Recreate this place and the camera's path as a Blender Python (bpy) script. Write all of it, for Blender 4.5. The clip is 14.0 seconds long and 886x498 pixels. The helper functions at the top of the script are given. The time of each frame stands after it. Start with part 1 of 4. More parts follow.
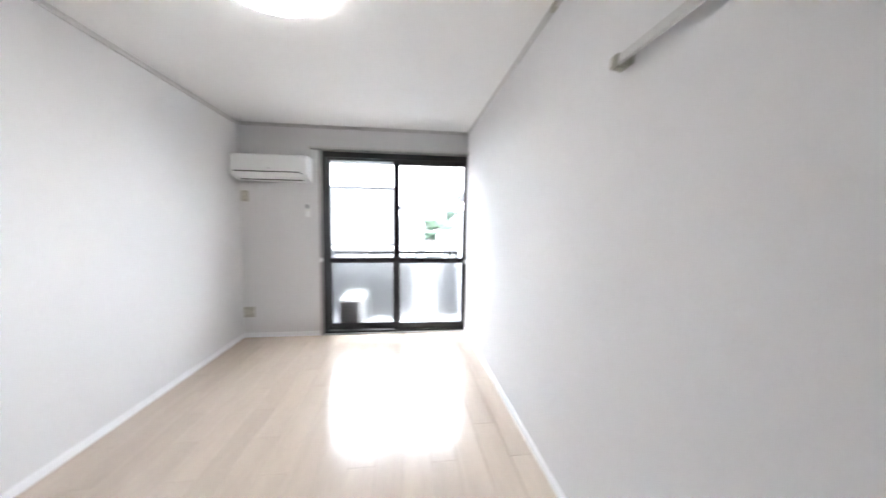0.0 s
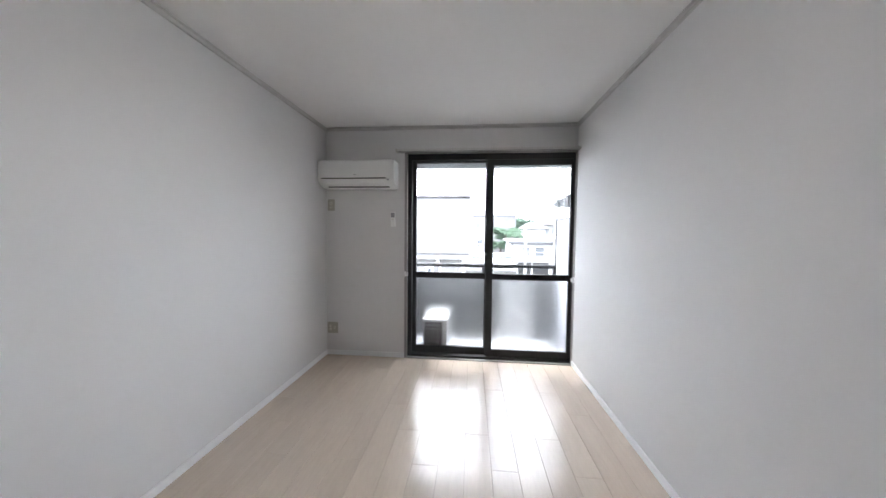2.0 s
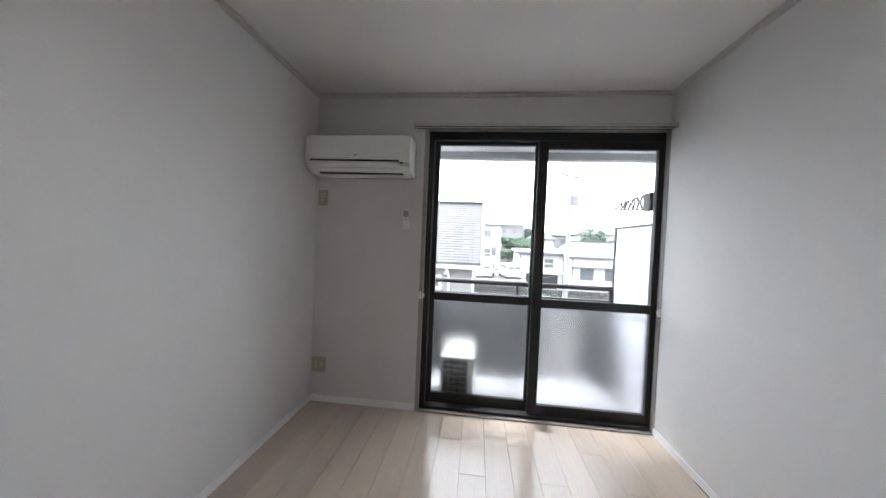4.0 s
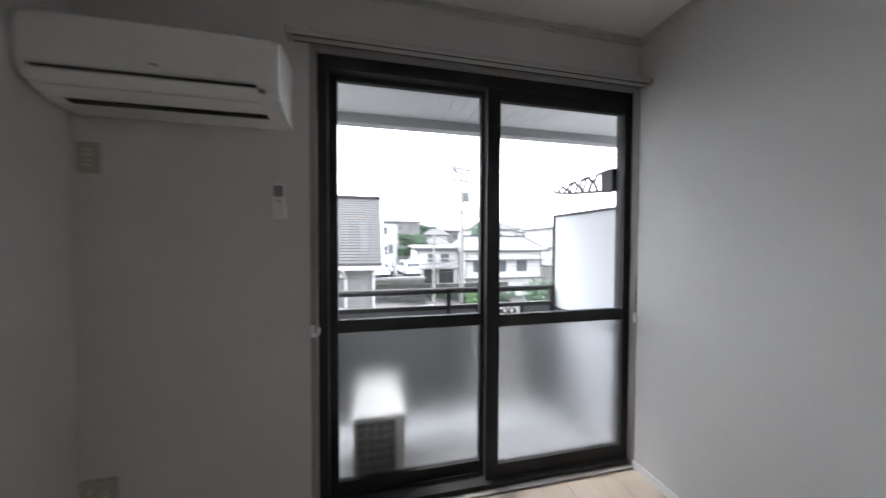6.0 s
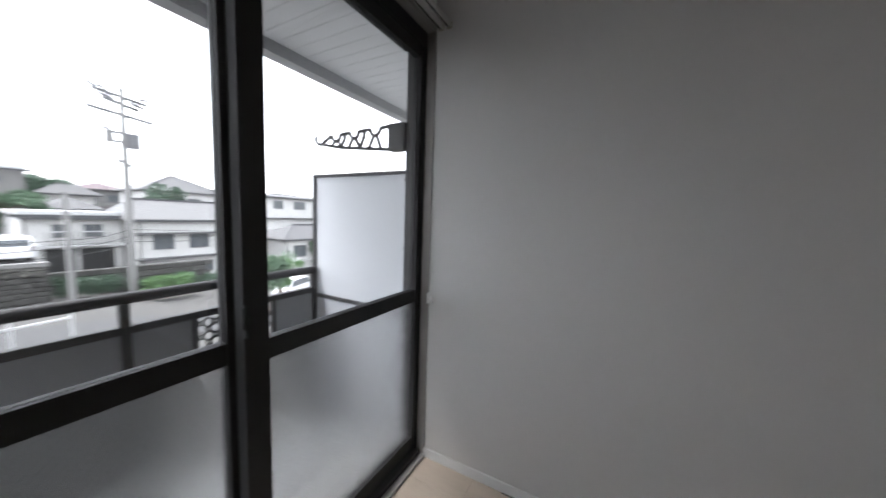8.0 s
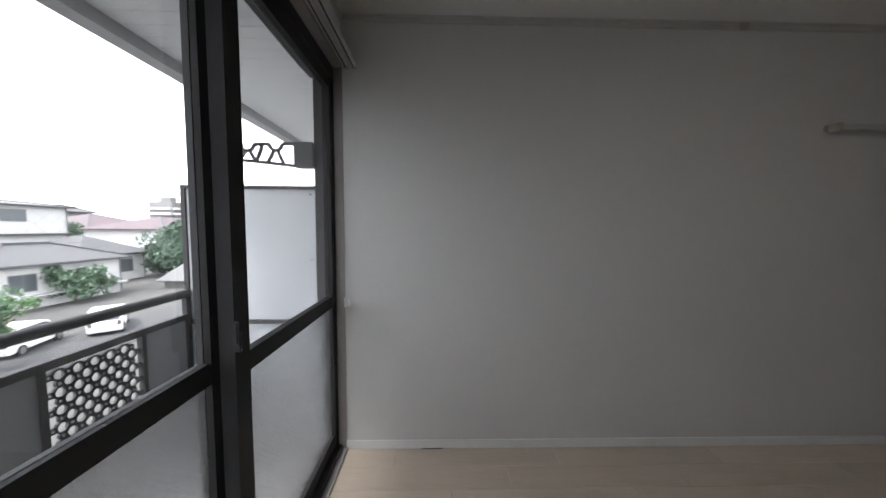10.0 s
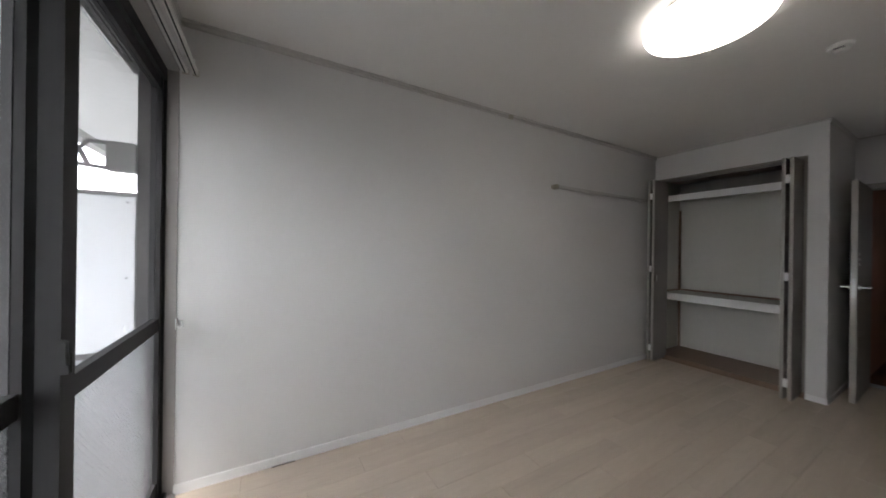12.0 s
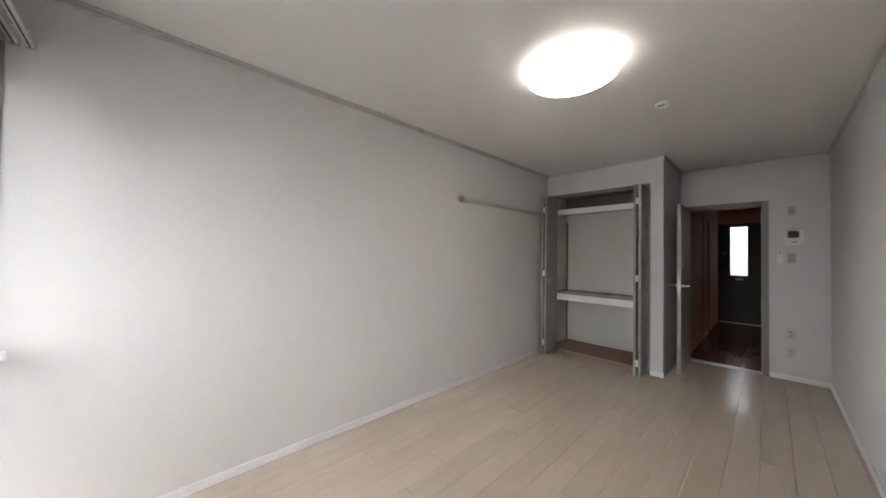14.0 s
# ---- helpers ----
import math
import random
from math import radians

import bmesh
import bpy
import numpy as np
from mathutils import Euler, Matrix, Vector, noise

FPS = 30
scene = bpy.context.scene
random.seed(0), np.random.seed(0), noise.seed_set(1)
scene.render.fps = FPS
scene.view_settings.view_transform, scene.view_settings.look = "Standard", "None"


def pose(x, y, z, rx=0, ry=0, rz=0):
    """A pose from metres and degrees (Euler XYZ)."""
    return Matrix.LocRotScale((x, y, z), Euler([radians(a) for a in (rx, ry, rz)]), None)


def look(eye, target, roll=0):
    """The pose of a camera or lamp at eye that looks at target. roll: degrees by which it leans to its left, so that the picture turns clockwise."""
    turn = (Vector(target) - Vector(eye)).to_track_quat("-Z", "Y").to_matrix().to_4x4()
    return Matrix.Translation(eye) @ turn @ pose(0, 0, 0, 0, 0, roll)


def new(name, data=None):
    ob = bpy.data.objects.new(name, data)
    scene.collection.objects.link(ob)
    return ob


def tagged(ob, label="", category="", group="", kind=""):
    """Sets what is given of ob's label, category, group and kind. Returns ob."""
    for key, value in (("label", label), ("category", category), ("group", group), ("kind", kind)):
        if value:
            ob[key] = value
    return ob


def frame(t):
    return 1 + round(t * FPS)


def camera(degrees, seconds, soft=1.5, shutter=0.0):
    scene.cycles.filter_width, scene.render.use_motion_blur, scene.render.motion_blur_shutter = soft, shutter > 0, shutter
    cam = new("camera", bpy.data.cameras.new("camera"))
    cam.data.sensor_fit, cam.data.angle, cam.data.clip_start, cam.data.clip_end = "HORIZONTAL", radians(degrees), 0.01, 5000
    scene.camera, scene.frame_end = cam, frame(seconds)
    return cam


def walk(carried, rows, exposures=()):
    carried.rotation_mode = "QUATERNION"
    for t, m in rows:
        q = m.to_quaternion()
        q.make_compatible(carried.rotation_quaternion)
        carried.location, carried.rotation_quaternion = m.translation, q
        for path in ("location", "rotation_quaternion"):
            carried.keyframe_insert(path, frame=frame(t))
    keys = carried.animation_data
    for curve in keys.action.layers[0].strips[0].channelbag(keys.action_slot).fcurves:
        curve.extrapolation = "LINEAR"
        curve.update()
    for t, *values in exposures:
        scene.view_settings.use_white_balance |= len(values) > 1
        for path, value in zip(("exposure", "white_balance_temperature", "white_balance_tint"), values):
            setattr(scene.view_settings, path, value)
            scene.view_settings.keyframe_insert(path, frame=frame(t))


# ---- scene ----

cam = camera(109.7, 14.0, shutter=0.5)
PATH = [
    (0, (-0.74, -3.737, 1.299), (-0.501, -1.757, 1.153), 0.7),
    (0.5, (-0.822, -3.702, 1.289), (-1.02, -1.719, 1.125), -1.0),
    (1, (-0.892, -3.544, 1.291), (-1.1, -1.558, 1.184), 0.6),
    (1.5, (-1.01, -3.377, 1.303), (-1.173, -1.387, 1.188), 0.0),
    (2, (-1.022, -3.204, 1.312), (-1.206, -1.215, 1.217), 0.6),
    (2.5, (-1.028, -2.988, 1.288), (-1.277, -1.004, 1.22), 0.6),
    (3, (-1.028, -2.777, 1.313), (-1.389, -0.811, 1.243), 1.9),
    (3.2, (-1.085, -2.704, 1.306), (-1.408, -0.731, 1.24), 2.2),
    (5.3, (-1.372, -1.741, 1.304), (-1.436, 0.257, 1.327), 1.7),
    (5.5, (-1.381, -1.68, 1.283), (-1.363, 0.32, 1.321), 1.8),
    (6, (-1.456, -1.473, 1.292), (-1.012, 0.477, 1.244), 0.2),
    (6.5, (-1.464, -1.287, 1.289), (-0.588, 0.51, 1.232), -0.4),
    (7, (-1.406, -1.093, 1.263), (-0.189, 0.491, 1.161), -0.6),
    (7.5, (-1.376, -0.907, 1.272), (0.106, 0.43, 1.152), 0.2),
    (8, (-1.339, -0.801, 1.273), (0.412, 0.145, 1.074), 2.0),
    (8.2, (-1.352, -0.736, 1.247), (0.505, -0.006, 1.111), 1.7),
    (10.3, (-1.791, -0.497, 1.287), (0.198, -0.691, 1.208), 0.8),
    (10.5, (-1.81, -0.48, 1.284), (0.162, -0.818, 1.259), 0.9),
    (11, (-1.888, -0.455, 1.281), (-0.021, -1.173, 1.266), -0.3),
    (11.5, (-1.96, -0.419, 1.274), (-0.15, -1.266, 1.353), -2.2),
    (12, (-2.035, -0.401, 1.264), (-0.293, -1.384, 1.264), 0.8),
    (12.5, (-2.096, -0.406, 1.268), (-0.415, -1.488, 1.209), -0.2),
    (13, (-2.12, -0.416, 1.288), (-0.519, -1.614, 1.255), 0.2),
    (13.5, (-2.112, -0.424, 1.277), (-0.589, -1.72, 1.284), 0.8),
    (14, (-2.144, -0.438, 1.299), (-0.697, -1.818, 1.333), 0.8),
]
EXPOSURES = [(0, 5.63, 5980, 10), (0.5, 5.24, 5960, 10), (1, 4.96, 5950, 10), (2, 4.66, 5980, 10), (3, 4.38, 6000, 10), (5.4, 3.6, 6170, 10), (6.5, 3.24, 6150, 10), (7.5, 2.98, 6200, 10), (8, 2.78, 6200, 10),
             (10.5, 2.88, 6300, 10), (11.5, 3.26, 6320, 10), (12.0, 3.8, 6380, 10), (12.5, 4.08, 6410, 10), (13.0, 4.32, 6480, 10), (13.5, 4.52, 6550, 11), (14, 4.63, 6580, 11)]
walk(cam, [(t, look(eye, target, roll)) for t, eye, target, roll in PATH], EXPOSURES)

# ---- world and light: bright overcast sky ----
world = bpy.data.worlds.new("overcast_sky")
scene.world = world
world.use_nodes = True
wn = world.node_tree
sky = wn.nodes.new("ShaderNodeTexSky")
sky.sky_type = "NISHITA"
sky.sun_disc = False
sky.sun_elevation = radians(64)
sky.sun_rotation = radians(318)
sky.dust_density = 1.5
sky.air_density = 1.0
soft_sky = wn.nodes.new("ShaderNodeHueSaturation")
soft_sky.inputs["Saturation"].default_value = 0.12
wn.links.new(sky.outputs[0], soft_sky.inputs["Color"])
wn.links.new(soft_sky.outputs[0], wn.nodes["Background"].inputs[0])
wn.nodes["Background"].inputs[1].default_value = 0.15
sun = new("sun", bpy.data.lights.new("sun", "SUN"))
sun.data.energy, sun.data.angle, sun.data.color = 0.8, radians(30), (1.0, 0.975, 0.95)
sun.matrix_world = look((-2.95, 3.3, 9.0), (0, 0, 0))

# ---- materials ----


def material(name, colour, rough=0.5, metal=0.0, vary=0.06, scale=3.0, bump=0.0, bump_scale=200.0, stretch=(1, 1, 1),
             piece=0.0, specular=0.5, wear=0.07):
    """A painted, metal or mineral surface with two scales of variation; piece: how far single pieces differ."""
    m = bpy.data.materials.new(name)
    m.use_nodes = True
    n, link = m.node_tree.nodes, m.node_tree.links.new
    bsdf = n["Principled BSDF"]
    coord, mapping = n.new("ShaderNodeTexCoord"), n.new("ShaderNodeMapping")
    mapping.inputs["Scale"].default_value = stretch
    link(coord.outputs["Object"], mapping.inputs["Vector"])
    vec = mapping.outputs["Vector"]
    info = n.new("ShaderNodeObjectInfo")
    if piece:
        shift = n.new("ShaderNodeVectorMath")
        shift.operation = "MULTIPLY_ADD"
        comb = n.new("ShaderNodeCombineXYZ")
        for i in range(3):
            link(info.outputs["Random"], comb.inputs[i])
        shift.inputs[1].default_value = (37, 53, 71)
        link(comb.outputs[0], shift.inputs[0])
        link(vec, shift.inputs[2])
        vec = shift.outputs[0]
    big, fine = n.new("ShaderNodeTexNoise"), n.new("ShaderNodeTexNoise")
    big.inputs["Scale"].default_value, fine.inputs["Scale"].default_value = scale, scale * 9
    big.inputs["Detail"].default_value, fine.inputs["Detail"].default_value = 4, 3
    link(vec, big.inputs["Vector"]), link(vec, fine.inputs["Vector"])
    add = n.new("ShaderNodeMath")
    add.operation = "MULTIPLY_ADD"
    add.inputs[1].default_value = 0.5
    link(fine.outputs["Fac"], add.inputs[0]), link(big.outputs["Fac"], add.inputs[2])
    value = n.new("ShaderNodeMapRange")
    value.inputs["From Min"].default_value, value.inputs["From Max"].default_value = 0.35, 1.15
    value.inputs["To Min"].default_value, value.inputs["To Max"].default_value = 1 - vary, 1 + vary
    link(add.outputs[0], value.inputs["Value"])
    factor = value.outputs["Result"]
    if piece:
        each = n.new("ShaderNodeMapRange")
        each.inputs["To Min"].default_value, each.inputs["To Max"].default_value = 1 - piece, 1 + piece
        link(info.outputs["Random"], each.inputs["Value"])
        times = n.new("ShaderNodeMath")
        times.operation = "MULTIPLY"
        link(factor, times.inputs[0]), link(each.outputs["Result"], times.inputs[1])
        factor = times.outputs[0]
    tint = n.new("ShaderNodeVectorMath")
    tint.operation = "SCALE"
    tint.inputs[0].default_value = colour[:3]
    link(factor, tint.inputs["Scale"])
    link(tint.outputs[0], bsdf.inputs["Base Color"])
    rr = n.new("ShaderNodeMapRange")
    rr.inputs["To Min"].default_value, rr.inputs["To Max"].default_value = max(0, rough - wear), min(1, rough + wear)
    link(big.outputs["Fac"], rr.inputs["Value"])
    link(rr.outputs["Result"], bsdf.inputs["Roughness"])
    bsdf.inputs["Metallic"].default_value = metal
    bsdf.inputs["Specular IOR Level"].default_value = specular
    if bump:
        relief, b = n.new("ShaderNodeTexNoise"), n.new("ShaderNodeBump")
        relief.inputs["Scale"].default_value, relief.inputs["Detail"].default_value = bump_scale, 3
        link(vec, relief.inputs["Vector"])
        b.inputs["Strength"].default_value, b.inputs["Distance"].default_value = bump, 0.004
        link(relief.outputs["Fac"], b.inputs["Height"])
        link(b.outputs["Normal"], bsdf.inputs["Normal"])
    return m


def glass(name, rough=0.0, bump=0.0, bump_scale=300.0, tint=(1, 1, 1)):
    m = bpy.data.materials.new(name)
    m.use_nodes = True
    n, link = m.node_tree.nodes, m.node_tree.links.new
    bsdf = n["Principled BSDF"]
    bsdf.inputs["Base Color"].default_value = (*tint, 1)
    bsdf.inputs["Transmission Weight"].default_value = 1.0
    bsdf.inputs["Roughness"].default_value = rough
    bsdf.inputs["IOR"].default_value = 1.45
    if bump:
        coord, relief, b = n.new("ShaderNodeTexCoord"), n.new("ShaderNodeTexVoronoi"), n.new("ShaderNodeBump")
        relief.inputs["Scale"].default_value = bump_scale
        link(coord.outputs["Object"], relief.inputs["Vector"])
        b.inputs["Strength"].default_value, b.inputs["Distance"].default_value = bump, 0.002
        link(relief.outputs["Distance"], b.inputs["Height"])
        link(b.outputs["Normal"], bsdf.inputs["Normal"])
    return m


def glowing(name, colour, strength):
    m = bpy.data.materials.new(name)
    m.use_nodes = True
    bsdf = m.node_tree.nodes["Principled BSDF"]
    bsdf.inputs["Base Color"].default_value = (0.8, 0.8, 0.8, 1)
    bsdf.inputs["Emission Color"].default_value = (*colour, 1)
    bsdf.inputs["Emission Strength"].default_value = strength
    return m


WALLPAPER = material("wallpaper", (0.69, 0.683, 0.675), 0.85, vary=0.02, scale=1.6, bump=0.25, bump_scale=320, specular=0.25)
CEILING = material("ceiling_paper", (0.8, 0.79, 0.775), 0.9, vary=0.02, scale=1.2, bump=0.2, bump_scale=260, specular=0.2)
WHITE_TRIM = material("white_trim", (0.82, 0.82, 0.82), 0.45, vary=0.03, scale=4)
CROWN = material("grey_moulding", (0.55, 0.54, 0.52), 0.55, vary=0.06, scale=6, stretch=(1, 1, 1))
BEIGE = material("beige_plastic", (0.43, 0.41, 0.345), 0.45, vary=0.04, scale=20)
IVORY = material("ivory_plastic", (0.62, 0.6, 0.53), 0.45, vary=0.03, scale=30)
WHITE_PLASTIC = material("white_plastic", (0.83, 0.83, 0.82), 0.35, vary=0.02, scale=10)
GREY_PLASTIC = material("grey_plastic", (0.3, 0.3, 0.31), 0.45, vary=0.04, scale=20)
BLACK = material("matt_black", (0.02, 0.02, 0.02), 0.6, vary=0.1, scale=20)
FRAME_DARK = material("dark_bronze_aluminium", (0.04, 0.039, 0.04), 0.62, specular=0.2, vary=0.12, scale=5, stretch=(1, 1, 0.3), bump=0.03, bump_scale=400)
FRAME_TRIM = material("window_casing", (0.32, 0.3, 0.29), 0.5, vary=0.06, scale=4)
RAIL_WHITE = material("curtain_rail_enamel", (0.6, 0.59, 0.57), 0.35, vary=0.03, scale=8)
METAL = material("brushed_steel", (0.45, 0.45, 0.45), 0.35, metal=1.0, vary=0.05, scale=30)
RUBBER = material("rubber", (0.02, 0.02, 0.02), 0.8, vary=0.1, scale=10)
PLANK = material("pale_maple_plank", (0.585, 0.495, 0.405), 0.205, vary=0.11, scale=1.6, stretch=(6, 0.7, 1), bump=0.015, bump_scale=60, piece=0.035, wear=0.02)
PLANK_EDGE = material("floor_groove", (0.34, 0.28, 0.215), 0.7, vary=0.1, scale=10)
HALL_PLANK = material("dark_brown_plank", (0.26, 0.125, 0.085), 0.15, vary=0.2, scale=2.2, stretch=(7, 0.8, 1), piece=0.12, wear=0.03)
CLOSET_WOOD = material("brown_plywood", (0.21, 0.137, 0.097), 0.45, vary=0.18, scale=2.0, stretch=(1, 8, 1))
TAUPE = material("taupe_laminate", (0.24, 0.225, 0.205), 0.45, vary=0.08, scale=2.5, stretch=(6, 6, 0.6))
TAUPE_EDGE = material("taupe_edge", (0.36, 0.34, 0.31), 0.45, vary=0.06, scale=4)
CLOSET_WALL = material("closet_board", (0.6, 0.59, 0.55), 0.7, vary=0.04, scale=3)
# reddish hall paper; the warm tint of lamplight is put into its colour
HALL_WALL = material("hall_warm_tinted_paper", (0.47, 0.25, 0.175), 0.75, vary=0.06, scale=2, bump=0.15, bump_scale=250)
DOOR_BLACK = material("black_steel_door", (0.012, 0.012, 0.014), 0.45, vary=0.1, scale=4)
CLEAR = glass("clear_glass")
FROST = glass("frosted_figured_glass", 0.25, 0.35, 260)
FRONT_GLASS = glass("front_door_glass", 0.45, tint=(0.21, 0.217, 0.222))
WIRE = material("glass_wire", (0.12, 0.12, 0.12), 0.5, metal=0.6, vary=0.05, scale=30)
DIFFUSER = glowing("lamp_diffuser", (1.0, 0.925, 0.845), 0.4)
BALCONY_FLOOR = material("balcony_sheet", (0.4, 0.405, 0.41), 0.6, vary=0.07, scale=5, bump=0.1, bump_scale=80)
PARAPET = material("grey_parapet_panel", (0.2, 0.203, 0.21), 0.5, vary=0.05, scale=3)
PARTITION = material("white_partition_board", (0.43, 0.44, 0.46), 0.6, vary=0.03, scale=3)
SOFFIT = material("soffit_board", (0.56, 0.57, 0.58), 0.6, vary=0.05, scale=3)
FASCIA = material("fascia_grey", (0.3, 0.305, 0.31), 0.5, vary=0.05, scale=3)
FACADE = material("facade_siding", (0.6, 0.59, 0.57), 0.75, vary=0.06, scale=3, bump=0.2, bump_scale=90)
ENAMEL = material("unit_enamel", (0.5, 0.5, 0.485), 0.4, vary=0.03, scale=6)
SLATE = material("grey_slate", (0.054, 0.053, 0.054), 0.75, vary=0.2, scale=2.5, bump=0.3, bump_scale=40, piece=0.12)
PALE_ROOF = material("pale_grey_roof", (0.095, 0.094, 0.095), 0.6, vary=0.15, scale=3)
TILE_ROOF = material("grey_tile_roof", (0.065, 0.064, 0.066), 0.6, vary=0.15, scale=3)
RED_ROOF = material("faded_red_roof", (0.085, 0.06, 0.066), 0.7, vary=0.12, scale=3)
STUCCO = material("white_stucco", (0.52, 0.515, 0.505), 0.85, vary=0.08, scale=1.2, bump=0.2, bump_scale=30)
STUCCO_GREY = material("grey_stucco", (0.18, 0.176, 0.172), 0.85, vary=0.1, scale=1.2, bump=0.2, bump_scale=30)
WINDOW_DARK = material("far_window_glass", (0.09, 0.1, 0.11), 0.12, vary=0.15, scale=1.5)
WHITE_PAINT = material("white_outdoor_paint", (0.47, 0.47, 0.47), 0.5, vary=0.08, scale=3)
CONCRETE = material("pole_concrete", (0.2, 0.197, 0.193), 0.85, vary=0.12, scale=3, bump=0.2, bump_scale=40)
# dark eave and ridge colour; at the eaves it stands in for shade
EAVE_DARK = material("eave_shade_and_ridge", (0.06, 0.06, 0.064), 0.6, vary=0.12, scale=3)
POLE_STEEL = material("weathered_pole_steel", (0.13, 0.13, 0.135), 0.7, vary=0.15, scale=5)
STONE = material("retaining_stone", (0.062, 0.06, 0.057), 0.9, vary=0.4, scale=1.2, bump=0.4, bump_scale=12, piece=0.2)
ASPHALT = material("asphalt", (0.05, 0.05, 0.051), 0.9, vary=0.15, scale=1.2, bump=0.2, bump_scale=80)
GROUND = material("earth_and_gravel", (0.065, 0.063, 0.06), 0.95, vary=0.25, scale=0.35, bump=0.3, bump_scale=10)
BARK = material("bark", (0.12, 0.09, 0.07), 0.9, vary=0.25, scale=6, bump=0.4, bump_scale=30)
LEAF = material("leaf", (0.075, 0.125, 0.075), 0.55, vary=0.3, scale=1.5)
LEAF_DARK = material("dark_leaf", (0.065, 0.105, 0.07), 0.6, vary=0.3, scale=1.0)
DRY_PLANT = material("dry_pale_plant", (0.2, 0.195, 0.175), 0.8, vary=0.3, scale=2)
LEAF_BRIGHT = material("bright_leaf", (0.11, 0.2, 0.08), 0.55, vary=0.25, scale=2)
CAR_PAINT = material("white_car_paint", (0.75, 0.75, 0.76), 0.2, vary=0.02, scale=2)

# ---- mesh helpers ----


def add_box(bm, x0, x1, y0, y1, z0, z1):
    v = [bm.verts.new((x, y, z)) for x in (x0, x1) for y in (y0, y1) for z in (z0, z1)]
    for f in ((0, 1, 3, 2), (4, 6, 7, 5), (0, 4, 5, 1), (2, 3, 7, 6), (0, 2, 6, 4), (1, 5, 7, 3)):
        bm.faces.new([v[i] for i in f])


def box(x0, x1, y0, y1, z0, z1, bevel=0.0, segments=2):
    bm = bmesh.new()
    add_box(bm, min(x0, x1), max(x0, x1), min(y0, y1), max(y0, y1), min(z0, z1), max(z0, z1))
    if bevel:
        bmesh.ops.bevel(bm, geom=bm.edges[:], offset=bevel, segments=segments, affect="EDGES")
    return bm


def boxes(rows):
    bm = bmesh.new()
    for r in rows:
        add_box(bm, *r)
    return bm


def cylinder(x, y, z0, z1, r0, r1=None, n=20, axis="z"):
    bm = bmesh.new()
    bmesh.ops.create_cone(bm, cap_ends=True, segments=n, radius1=r0, radius2=r0 if r1 is None else r1, depth=z1 - z0)
    turn = {"z": Matrix(), "x": Matrix.Rotation(radians(90), 4, "Y"), "y": Matrix.Rotation(radians(-90), 4, "X")}[axis]
    middle = {"z": (x, y, (z0 + z1) / 2), "x": ((z0 + z1) / 2, x, y), "y": (x, (z0 + z1) / 2, y)}[axis]
    bmesh.ops.transform(bm, matrix=Matrix.Translation(middle) @ turn, verts=bm.verts[:])
    return bm


def extrude_profile(points, a0, a1, axis="x"):
    """A closed profile swept along one axis. points: (y, z) for x, (x, z) for y, (x, y) for z."""
    bm = bmesh.new()

    def at(p, a):
        return {"x": (a, p[0], p[1]), "y": (p[0], a, p[1]), "z": (p[0], p[1], a)}[axis]
    lo = [bm.verts.new(at(p, a0)) for p in points]
    hi = [bm.verts.new(at(p, a1)) for p in points]
    bm.faces.new(lo), bm.faces.new(hi[::-1])
    for i in range(len(points)):
        j = (i + 1) % len(points)
        bm.faces.new((lo[i], hi[i], hi[j], lo[j]))
    bmesh.ops.recalc_face_normals(bm, faces=bm.faces[:])
    return bm


def lathe(profile, x, y, n=40):
    """Radius and height pairs turned round a vertical axis."""
    bm = bmesh.new()
    rings = []
    for r, z in profile:
        if r < 1e-5:
            rings.append([bm.verts.new((x, y, z))])
        else:
            rings.append([bm.verts.new((x + r * math.cos(2 * math.pi * i / n), y + r * math.sin(2 * math.pi * i / n), z)) for i in range(n)])
    for a, b in zip(rings, rings[1:]):
        for i in range(n):
            j = (i + 1) % n
            q = [a[i % len(a)], a[j % len(a)], b[j % len(b)], b[i % len(b)]]
            q = list(dict.fromkeys(q))
            if len(q) > 2:
                bm.faces.new(q)
    bmesh.ops.recalc_face_normals(bm, faces=bm.faces[:])
    return bm


def add_bar(bm, p, q, w, h, up=(0, 0, 1)):
    """A straight square bar from p to q."""
    p, q = Vector(p), Vector(q)
    d = (q - p)
    if d.length < 1e-6:
        return
    d.normalize()
    u = Vector(up)
    s = d.cross(u)
    if s.length < 1e-4:
        s = d.cross(Vector((1, 0, 0)))
    s.normalize()
    u = s.cross(d).normalized()
    v = []
    for e in (p, q):
        for a, b in ((-1, -1), (1, -1), (1, 1), (-1, 1)):
            v.append(bm.verts.new(e + s * (a * w / 2) + u * (b * h / 2)))
    for f in ((3, 2, 1, 0), (4, 5, 6, 7), (0, 1, 5, 4), (1, 2, 6, 5), (2, 3, 7, 6), (3, 0, 4, 7)):
        bm.faces.new([v[i] for i in f])


def bars(paths, w, h, up=(0, 0, 1)):
    bm = bmesh.new()
    for pts in paths:
        for p, q in zip(pts, pts[1:]):
            add_bar(bm, p, q, w, h, up)
    return bm


def mesh_from(bm, name, mat, smooth=False):
    me = bpy.data.meshes.new(name)
    bm.to_mesh(me)
    bm.free()
    me.materials.append(mat)
    if smooth:
        for p in me.polygons:
            p.use_smooth = True
    return me


def base_of(ob):
    at = Vector((0, 0, 0))
    while ob:
        at += ob.location
        ob = ob.parent
    return at


def thing(name, at, label="", category="", group="", kind=""):
    ob = new(name)
    ob.empty_display_size = 0.05
    ob.location = at
    return tagged(ob, label, category, group, kind)


